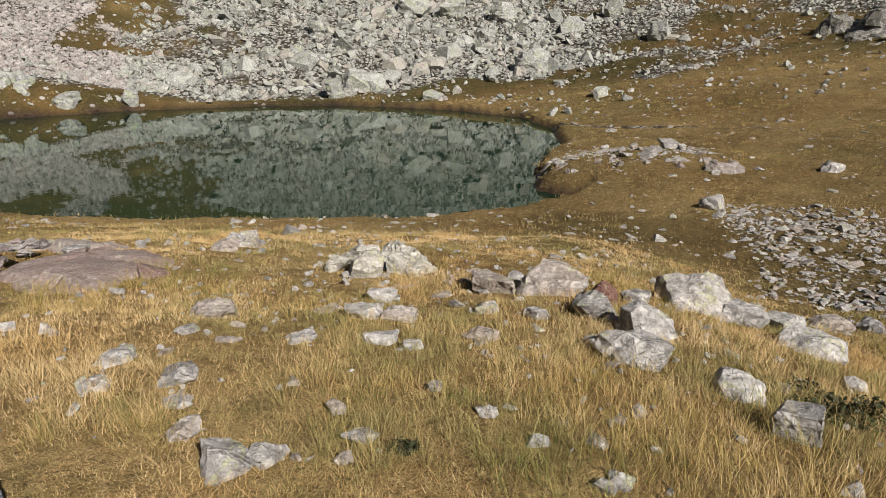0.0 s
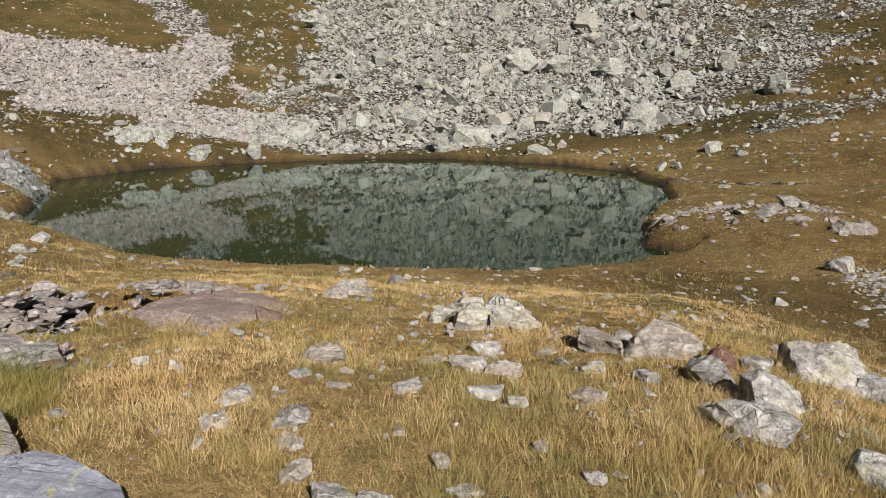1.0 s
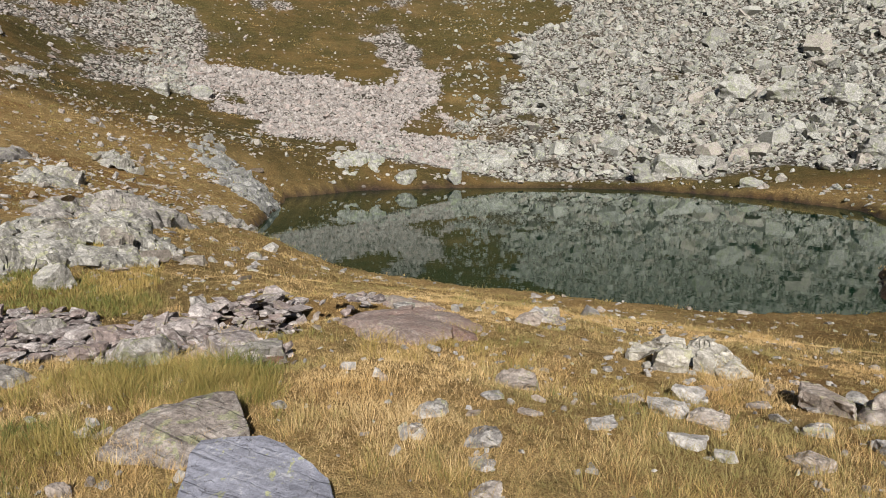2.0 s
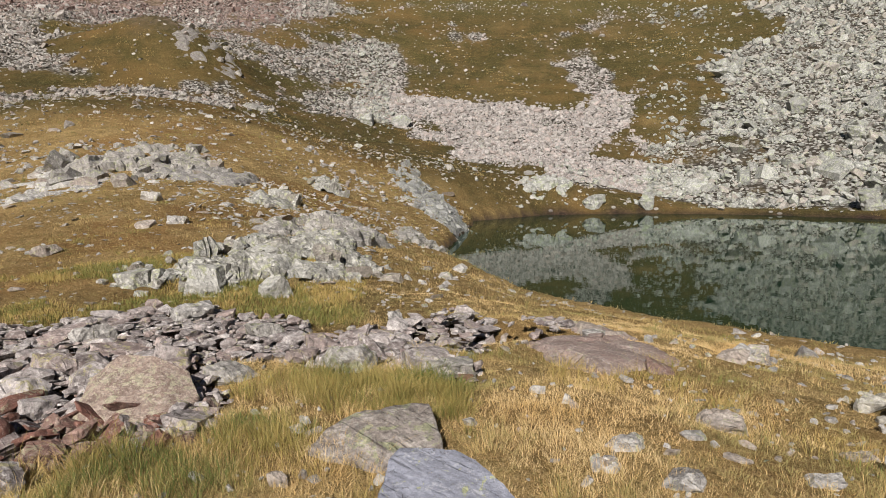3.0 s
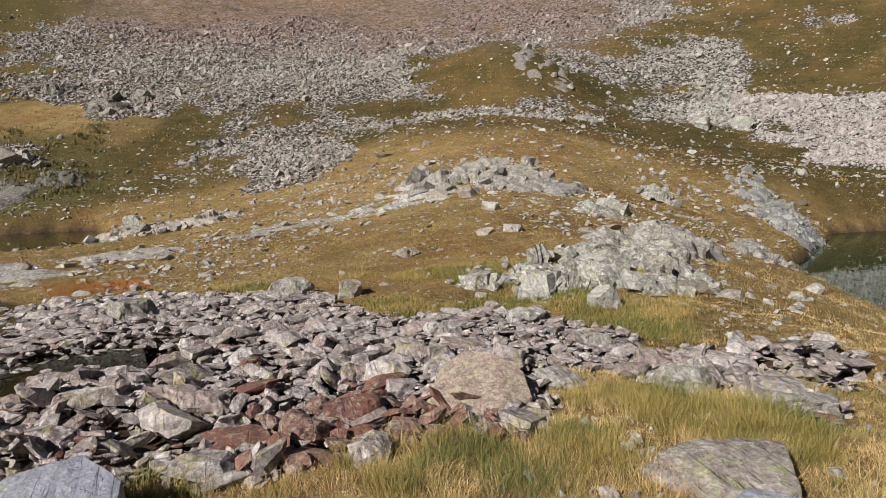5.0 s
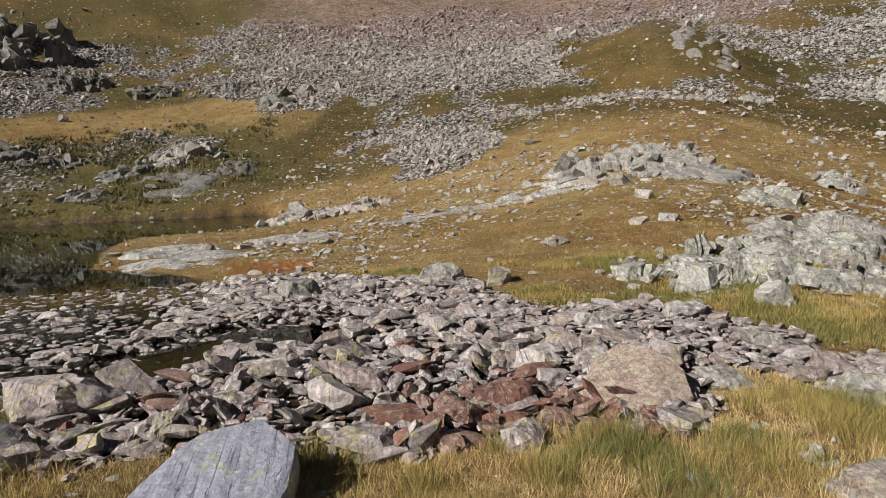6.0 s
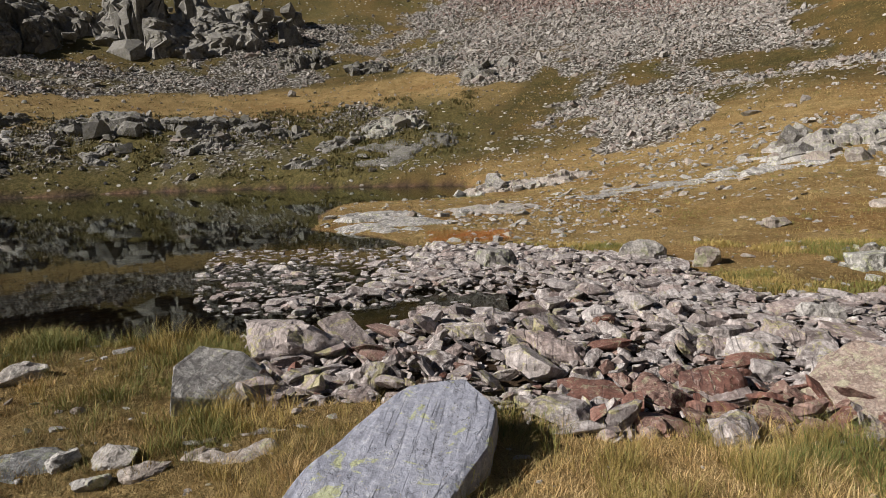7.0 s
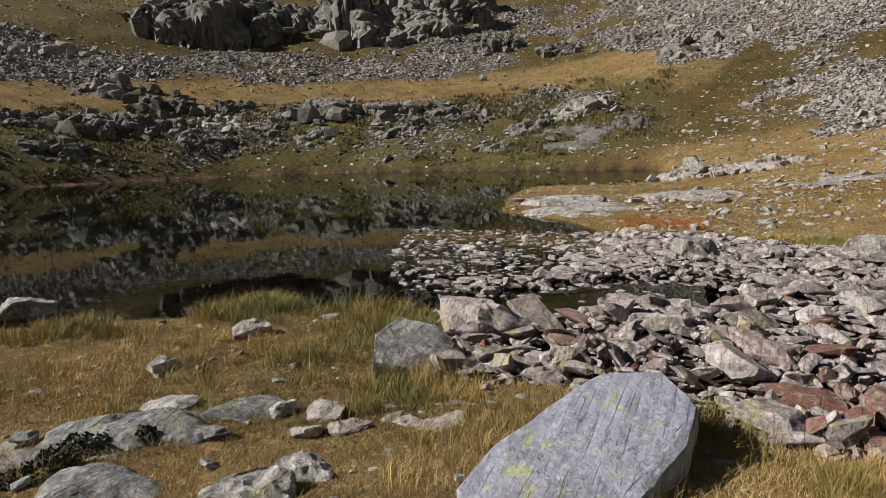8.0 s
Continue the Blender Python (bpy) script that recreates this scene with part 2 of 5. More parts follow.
def rock_material(name, dark, mid, pale, lichen, lichen_amount, rust=None, rust_amount=0.0, scale=1.0, island=True, tint=None, calm=False, streak=0.0):
    warp = 0.1 if calm else 1.0
    m = Nodes(name, 0.88)
    if island:
        rnd = m.node("ShaderNodeNewGeometry").outputs["Random Per Island"]
    else:
        rnd = m.node("ShaderNodeObjectInfo").outputs["Random"]
    shift = m.node("ShaderNodeVectorMath", Vector=m.where)
    shift.operation = "ADD"
    comb = m.node("ShaderNodeCombineXYZ", X=m.maths("MULTIPLY", rnd, 13.0), Y=m.maths("MULTIPLY", rnd, 7.0), Z=m.maths("MULTIPLY", rnd, 5.0))
    m.put(shift.inputs[1], comb.outputs[0])
    p = shift.outputs[0]
    big = m.noise(2.0 * scale, 6, 0.65, p, 0.6 * warp)
    fine = m.noise(11 * scale, 6, 0.6 if calm else 0.72, p, 0.3 * warp)
    grain = m.noise(60 * scale, 3, 0.75, p)
    c = m.blend(m.curve(big, 0.38, 0.62), dark, mid)
    c = m.blend(m.curve(fine, 0.44, 0.8 if calm else 0.66), c, pale)
    # one stone is lighter or browner than the next
    c = m.blend(m.curve(m.maths("FRACT", m.maths("MULTIPLY", rnd, 5.13)), 0.5, 1.0, 0.0, 0.55), c, pale)
    c = m.blend(m.curve(m.maths("FRACT", m.maths("MULTIPLY", rnd, 11.7)), 0.6, 1.0, 0.0, 0.6), c, dark)
    if tint:
        c = m.blend(m.curve(m.maths("FRACT", m.maths("MULTIPLY", rnd, 7.31)), 0.55, 0.95, 0.0, 0.6), c, tint)
    if rust:
        r = m.curve(m.maths("ADD", m.maths("MULTIPLY", m.maths("FRACT", m.maths("MULTIPLY", rnd, 3.77)), 0.7), m.maths("MULTIPLY", big, 0.6)), 1.0 - rust_amount, 1.25 - rust_amount)
        c = m.blend(m.maths("MULTIPLY", r, 0.75), c, rust)
    # crusts: grey-white, yellow-green and black lichen
    crust = m.curve(m.noise(7 * scale, 6, 0.8, p, 0.8 * warp), 0.56, 0.62)
    c = m.blend(m.maths("MULTIPLY", crust, 0.45), c, m.blend(0.4, pale, (0.62, 0.61, 0.57)))
    spots = m.curve(m.noise(5 * scale, 6, 0.75, p, 0.6), 0.62 - 0.2 * lichen_amount, 0.67 - 0.2 * lichen_amount)
    c = m.blend(m.maths("MULTIPLY", spots, 0.7), c, lichen)
    black = m.curve(m.noise(23 * scale, 5, 0.8, p, 0.5 * warp), 0.6, 0.68, 0.0, 0.25 if calm else 0.6)
    c = m.blend(black, c, m.blend(0.7, c, (0.03, 0.03, 0.03)))
    # broken lengths of thin joints
    bent = m.node("ShaderNodeVectorMath", Vector=p)
    bent.operation = "ADD"
    m.put(bent.inputs[1], m.node("ShaderNodeVectorMath", Vector=m.node("ShaderNodeTexNoise", Vector=p, Scale=5.0 * scale, Detail=4.0).outputs["Color"]).outputs[0])
    cells = m.node("ShaderNodeTexVoronoi", Vector=bent.outputs[0], Scale=1.5 * scale)
    cells.feature = "DISTANCE_TO_EDGE"
    vein = m.maths("ADD", cells.outputs["Distance"], m.curve(m.noise(2.5 * scale, 3, 0.6, p), 0.45, 0.6, 0.0, 0.05))
    c = m.blend(m.curve(vein, 0.0, 0.016 if calm else 0.012, 0.75 if calm else 0.22, 0.0), c, (0.05, 0.045, 0.04))
    c = m.blend(m.curve(grain, 0.3, 0.7, 0.5, 0.0), c, m.blend(0.6, c, dark))
    speck = m.curve(m.noise(24 * scale, 5, 0.75, p), 0.32, 0.68, 0.82 if calm else 0.68, 1.14 if calm else 1.28)
    c = m.blend(1.0, c, m.node("ShaderNodeCombineColor", Red=speck, Green=speck, Blue=speck).outputs[0], "MULTIPLY")
    if streak:
        # thin slanting joints of schist
        slant = m.node("ShaderNodeMapping", Vector=p, Rotation=(0.5, 0.35, 0.9), Scale=(1.0, 26.0, 3.0))
        lines = m.curve(m.noise(1.5, 5, 0.6, slant.outputs[0], 0.3), 0.60, 0.66)
        c = m.blend(m.maths("MULTIPLY", lines, streak), c, (0.05, 0.05, 0.06))
        film = m.curve(m.noise(0.8, 5, 0.65, slant.outputs[0]), 0.35, 0.65, 0.82, 1.12)
        c = m.blend(1.0, c, m.node("ShaderNodeCombineColor", Red=film, Green=film, Blue=film).outputs[0], "MULTIPLY")
        fine = m.maths("SUBTRACT", fine, m.maths("MULTIPLY", lines, 0.5))
    relief = m.maths("ADD", m.maths("ADD", m.maths("MULTIPLY", fine, 1.0), m.maths("MULTIPLY", grain, 0.3)), m.maths("ADD", m.maths("MULTIPLY", big, 1.2), m.curve(vein, 0.0, 0.015, -0.3, 0.0)))
    return m.finish(c, relief, 0.85 if calm else 1.0, 0.03 / scale)


ROCK_PALE = rock_material("pale_rock", (0.19, 0.18, 0.17), (0.36, 0.345, 0.33), (0.54, 0.52, 0.49), (0.34, 0.36, 0.20), 0.3, tint=(0.33, 0.25, 0.19))
ROCK_TALUS = rock_material("talus_rock", (0.14, 0.145, 0.135), (0.33, 0.33, 0.31), (0.53, 0.53, 0.495), (0.36, 0.39, 0.27), 0.45, scale=0.6, tint=(0.38, 0.32, 0.28))
ROCK_BED = rock_material("stream_rock", (0.14, 0.115, 0.11), (0.38, 0.338, 0.325), (0.64, 0.60, 0.585), (0.40, 0.38, 0.24), 0.3, rust=(0.12, 0.055, 0.045), rust_amount=0.05, tint=(0.34, 0.255, 0.23), streak=0.3)
ROCK_BEDTHING = rock_material("stream_stone", (0.14, 0.115, 0.11), (0.355, 0.315, 0.302), (0.60, 0.56, 0.545), (0.45, 0.42, 0.20), 0.38, rust=(0.12, 0.055, 0.045), rust_amount=0.05, island=False, tint=(0.34, 0.255, 0.23), streak=0.3)
ROCK_STONE = rock_material("meadow_stone", (0.19, 0.18, 0.172), (0.395, 0.378, 0.36), (0.61, 0.59, 0.56), (0.42, 0.43, 0.24), 0.3, island=False, tint=(0.38, 0.30, 0.24), streak=0.14)
ROCK_RUST = rock_material("rusty_gravel", (0.12, 0.08, 0.07), (0.26, 0.18, 0.15), (0.42, 0.34, 0.30), (0.37, 0.36, 0.24), 0.3, rust=(0.20, 0.09, 0.065), rust_amount=0.25)
ROCK_PALETHING = rock_material("pale_stone", (0.17, 0.16, 0.15), (0.32, 0.30, 0.28), (0.48, 0.46, 0.43), (0.31, 0.33, 0.18), 0.4, island=False, tint=(0.30, 0.23, 0.19), streak=0.3)
ROCK_TALUSTHING = rock_material("scree_block", (0.20, 0.20, 0.19), (0.36, 0.36, 0.34), (0.50, 0.50, 0.47), (0.33, 0.36, 0.24), 0.55, scale=0.4, island=False)
ROCK_PINK = rock_material("pink_slab", (0.17, 0.125, 0.11), (0.29, 0.225, 0.20), (0.42, 0.36, 0.33), (0.33, 0.32, 0.22), 0.2, rust=(0.20, 0.11, 0.085), rust_amount=0.25, scale=1.5, island=False)
ROCK_WHITE = rock_material("white_quartz_rock", (0.26, 0.245, 0.21), (0.44, 0.42, 0.37), (0.60, 0.575, 0.52), (0.42, 0.42, 0.25), 0.4, scale=1.5, island=False)
ROCK_LICHEN_RED = rock_material("lichened_red_rock", (0.16, 0.112, 0.095), (0.30, 0.225, 0.188), (0.44, 0.37, 0.315), (0.40, 0.39, 0.27), 0.5, rust=(0.28, 0.15, 0.118), rust_amount=0.25, scale=2.2, island=False)
ROCK_FARSCREE = rock_material("grey_brown_scree", (0.15, 0.135, 0.125), (0.31, 0.288, 0.265), (0.54, 0.515, 0.485), (0.22, 0.22, 0.13), 0.3, scale=0.5, tint=(0.26, 0.19, 0.16))
ROCK_REDSCREE = rock_material("reddish_scree", (0.13, 0.092, 0.083), (0.24, 0.178, 0.16), (0.37, 0.30, 0.275), (0.25, 0.22, 0.15), 0.2, scale=0.5, tint=(0.26, 0.165, 0.14))
# rock darkened in its colour for the shade on the pond's far bank
ROCK_BANK_SHADED = rock_material("shaded_bank_rock", (0.05, 0.047, 0.042), (0.16, 0.15, 0.14), (0.40, 0.385, 0.36), (0.17, 0.18, 0.08), 0.4, scale=0.5)
ROCK_PINKSCREE = rock_material("pinkish_scree", (0.17, 0.155, 0.145), (0.36, 0.333, 0.318), (0.56, 0.53, 0.505), (0.42, 0.42, 0.33), 0.2, scale=0.8, tint=(0.42, 0.34, 0.31))
ROCK_GREY = rock_material("blue_grey_rock", (0.225, 0.235, 0.285), (0.335, 0.35, 0.415), (0.48, 0.49, 0.56), (0.44, 0.46, 0.18), 0.24, scale=1.6, island=False, calm=True, streak=0.14)
ROCK_RED = rock_material("rust_red_rock", (0.10, 0.055, 0.047), (0.215, 0.122, 0.098), (0.38, 0.265, 0.222), (0.38, 0.37, 0.25), 0.35, rust=(0.19, 0.08, 0.058), rust_amount=0.45, scale=1.5, island=False, streak=0.3)
# shade of crags and cliffs is worked into this rock's dark tones
ROCK_CLIFF_SHADED = rock_material("shaded_cliff_rock", (0.055, 0.052, 0.048), (0.17, 0.162, 0.15), (0.40, 0.385, 0.36), (0.13, 0.13, 0.06), 0.45, scale=0.8, island=False)
ROCK_SHEET = rock_material("bedrock_sheet", (0.12, 0.12, 0.118), (0.26, 0.262, 0.26), (0.46, 0.46, 0.455), (0.30, 0.32, 0.22), 0.45, scale=1.6, island=False, streak=0.12)
ROCK_CRAG = rock_material("crag_rock", (0.14, 0.135, 0.12), (0.33, 0.325, 0.30), (0.54, 0.53, 0.495), (0.39, 0.41, 0.24), 0.4, scale=1.1, island=False, tint=(0.25, 0.20, 0.16), streak=0.3)


def ground_material():
    m = Nodes("alpine_ground", 0.95)
    m.bsdf.inputs["Specular IOR Level"].default_value = 0.08
    cover = m.node("ShaderNodeVertexColor")
    cover.layer_name = "cover"
    split = m.node("ShaderNodeSeparateColor", Color=cover.outputs["Color"])
    bare, wet, green = split.outputs[0], split.outputs[1], split.outputs[2]
    red = cover.outputs["Alpha"]
    huge, big = m.noise(0.12, 5, 0.65), m.noise(0.6, 6, 0.7)
    mid, fine, hair = m.noise(3.5, 6, 0.75, None, 0.4), m.noise(22, 4, 0.75), m.noise(90, 3, 0.8)
    # dry turf
    c = m.blend(m.curve(big, 0.38, 0.62), (0.26, 0.165, 0.068), (0.40, 0.28, 0.125))
    c = m.blend(m.curve(mid, 0.48, 0.68, 0, 0.6), c, (0.18, 0.14, 0.055))
    c = m.blend(m.curve(huge, 0.5, 0.66, 0, 0.7), c, (0.225, 0.115, 0.042))
    # olive turf of the higher slopes and damp spots, with dark heath in it
    olive = m.blend(m.curve(m.noise(0.2, 5, 0.7, None, 0.8), 0.40, 0.60), (0.058, 0.052, 0.016), (0.125, 0.085, 0.032))
    olive = m.blend(m.curve(m.noise(1.1, 6, 0.8, None, 0.8), 0.44, 0.60), m.blend(0.55, olive, (0.03, 0.028, 0.011)), olive)
    olive = m.blend(m.curve(mid, 0.50, 0.66, 0, 0.6), olive, (0.155, 0.118, 0.05))
    olive = m.blend(m.curve(m.noise(0.07, 4, 0.6), 0.5, 0.64, 0, 0.6), olive, (0.20, 0.115, 0.04))
    c = m.blend(green, c, olive)
    dusk = m.node("ShaderNodeVertexColor")
    dusk.layer_name = "heath"
    dusk = m.node("ShaderNodeSeparateColor", Color=dusk.outputs["Color"])
    heath, iron = dusk.outputs[0], dusk.outputs[1]
    c = m.blend(m.maths("MULTIPLY", heath, m.curve(m.noise(0.9, 6, 0.8, None, 0.8), 0.3, 0.55, 0.55, 1.0)), c, m.blend(m.curve(mid, 0.4, 0.62), (0.058, 0.056, 0.02), (0.15, 0.125, 0.046)))
    c = m.blend(m.curve(red, 0.2, 0.8, 0, 0.85), c, (0.34, 0.105, 0.025))
    c = m.blend(m.maths("MULTIPLY", m.curve(fine, 0.5, 0.68, 0, 0.75), m.curve(green, 0.2, 0.9, 1.0, 0.3)), c, m.blend(0.5, c, (0.42, 0.32, 0.16)))
    c = m.blend(m.curve(hair, 0.35, 0.6, 0.6, 0.0), c, (0.04, 0.03, 0.013))
    # dark tussocks, bleached blades, and small pale stones far up the slopes
    c = m.blend(m.curve(m.noise(5.0, 5, 0.7, None, 0.5), 0.53, 0.62, 0, 0.5), c, m.blend(0.7, c, (0.05, 0.042, 0.016)))
    c = m.blend(m.maths("MULTIPLY", m.curve(m.noise(13, 4, 0.7), 0.54, 0.64, 0, 0.55), m.curve(green, 0.3, 0.9, 1.0, 0.35)), c, (0.48, 0.36, 0.17))
    dots = m.node("ShaderNodeTexVoronoi", Vector=m.where, Scale=1.1)
    lot = m.node("ShaderNodeSeparateColor", Color=dots.outputs["Color"]).outputs[1]
    dot = m.maths("MULTIPLY", m.curve(dots.outputs["Distance"], 0.13, 0.2, 1.0, 0.0), m.curve(lot, 0.5, 0.55))
    c = m.blend(m.maths("MULTIPLY", dot, m.curve(green, 0.75, 0.95)), c, m.blend(lot, (0.24, 0.225, 0.205), (0.55, 0.53, 0.50)))
    # soil and grit between the stones
    chips = m.node("ShaderNodeTexVoronoi", Vector=m.where, Scale=3.2)
    chip = m.node("ShaderNodeSeparateColor", Color=chips.outputs["Color"]).outputs[0]
    grit = m.blend(m.curve(chip, 0.1, 0.9), (0.11, 0.10, 0.09), (0.42, 0.41, 0.385))
    grit = m.blend(m.curve(chips.outputs["Distance"], 0.35, 0.62), grit, (0.045, 0.04, 0.034))
    c = m.blend(m.curve(m.maths("ADD", bare, m.maths("MULTIPLY", mid, 0.6)), 0.62, 0.95, 0, 0.9), c, grit)
    c = m.blend(m.maths("MULTIPLY", iron, m.curve(m.noise(0.5, 6, 0.8, None, 0.6), 0.35, 0.6, 0.2, 0.85)), c, m.blend(m.curve(chip, 0.1, 0.9), (0.11, 0.08, 0.07), (0.31, 0.23, 0.20)))
    c = m.blend(wet, c, m.blend(m.curve(mid, 0.4, 0.65), (0.026, 0.018, 0.014), (0.075, 0.048, 0.036)))
    c = m.blend(dusk.outputs[2], c, m.blend(m.curve(mid, 0.4, 0.62), (0.12, 0.06, 0.04), (0.32, 0.19, 0.125)))
    relief = m.maths("ADD", m.maths("MULTIPLY", fine, 0.6), m.maths("ADD", m.maths("MULTIPLY", hair, 0.25), m.maths("MULTIPLY", mid, 1.3)))
    return m.finish(c, relief, 1.0, 0.07, m.curve(wet, 0.3, 1.0, 0.95, 0.5))


GROUND = ground_material()


def grass_material(name, straw, olive, green, dark):
    m = Nodes(name, 0.65)
    rnd = m.node("ShaderNodeNewGeometry").outputs["Random Per Island"]
    patch = m.maths("ADD", m.maths("MULTIPLY", m.noise(0.7, 5, 0.65), 0.7), m.maths("MULTIPLY", m.noise(4.0, 3, 0.6), 0.3))
    c = m.blend(m.curve(m.maths("ADD", m.maths("MULTIPLY", rnd, 0.6), m.maths("MULTIPLY", m.curve(patch, 0.35, 0.65), 0.7)), 0.25, 1.0), straw, olive)
    c = m.blend(m.curve(m.maths("ADD", m.maths("FRACT", m.maths("MULTIPLY", rnd, 4.31)), m.curve(m.noise(0.9, 4, 0.6, m.where), 0.4, 0.62)), 0.85, 1.25), c, green)
    c = m.blend(m.curve(m.maths("FRACT", m.maths("MULTIPLY", rnd, 9.17)), 0.75, 1.0, 0, 0.6), c, dark)
    m.bsdf.inputs["Subsurface Weight"].default_value = 0.0
    return m.finish(c)


GREEN_SEDGE = grass_material("dark_green_sedge", (0.33, 0.26, 0.085), (0.19, 0.17, 0.048), (0.10, 0.13, 0.034), (0.27, 0.15, 0.05))
STRAW = grass_material("dry_grass", (0.64, 0.485, 0.26), (0.51, 0.34, 0.14), (0.29, 0.25, 0.095), (0.25, 0.15, 0.07))
SEDGE = grass_material("green_sedge", (0.42, 0.31, 0.11), (0.27, 0.215, 0.065), (0.145, 0.16, 0.043), (0.30, 0.17, 0.06))

OCHRE = grass_material("ochre_grass", (0.44, 0.33, 0.15), (0.31, 0.205, 0.08), (0.17, 0.15, 0.055), (0.19, 0.11, 0.045))
RUSSET = grass_material("russet_sedge", (0.42, 0.19, 0.06), (0.32, 0.125, 0.035), (0.34, 0.21, 0.07), (0.24, 0.09, 0.03))
HEATH = grass_material("heath", (0.17, 0.135, 0.05), (0.10, 0.088, 0.03), (0.075, 0.075, 0.022), (0.11, 0.068, 0.03))
SHRUB = grass_material("shrub_leaves", (0.055, 0.055, 0.025), (0.035, 0.042, 0.018), (0.03, 0.038, 0.016), (0.08, 0.045, 0.028))


def water_material(name, body, clear):
    m = Nodes(name, 0.02)
    tree = m.tree
    gloss = m.node("ShaderNodeBsdfGlossy", Roughness=0.015, Color=(0.82, 0.88, 0.85, 1))
    wave = m.node("ShaderNodeTexNoise", Vector=m.where, Scale=2.5, Detail=3.0)
    tilt = m.node("ShaderNodeBump", Strength=0.05, Distance=0.02, Height=wave.outputs["Fac"])
    tree.links.new(tilt.outputs[0], gloss.inputs["Normal"])
    fres = m.node("ShaderNodeFresnel", IOR=1.333)
    deep = m.node("ShaderNodeBsdfDiffuse", Color=(*body, 1))
    under = deep.outputs[0]
    if clear > 0:
        seen = m.node("ShaderNodeBsdfTransparent", Color=(0.80, 0.62, 0.42, 1))
        blend = m.node("ShaderNodeMixShader")
        blend.inputs[0].default_value = clear
        tree.links.new(under, blend.inputs[1])
        tree.links.new(seen.outputs[0], blend.inputs[2])
        under = blend.outputs[0]
    mix = m.node("ShaderNodeMixShader", Fac=fres.outputs[0])
    tree.links.new(under, mix.inputs[1])
    tree.links.new(gloss.outputs[0], mix.inputs[2])
    tree.links.new(mix.outputs[0], tree.nodes["Material Output"].inputs["Surface"])
    return m.mat


LAKE_WATER = water_material("deep_green_water", (0.005, 0.021, 0.011), 0.0)
POND_WATER = water_material("brown_clear_water", (0.02, 0.014, 0.008), 0.9)

# ---- ground and water ----


def mesh_of(name, verts, faces, material, smooth=False):
    """A mesh from arrays; faces all have the same number of corners."""
    verts, faces = np.asarray(verts, np.float32), np.asarray(faces, np.int32)
    me = bpy.data.meshes.new(name)
    n = faces.shape[1]
    me.vertices.add(len(verts))
    me.vertices.foreach_set("co", verts.ravel())
    me.loops.add(faces.size)
    me.loops.foreach_set("vertex_index", faces.ravel())
    me.polygons.add(len(faces))
    me.polygons.foreach_set("loop_start", np.arange(0, faces.size, n, dtype=np.int32))
    me.polygons.foreach_set("use_smooth", np.full(len(faces), smooth))
    me.update(calc_edges=True)
    me.materials.append(material)
    return me


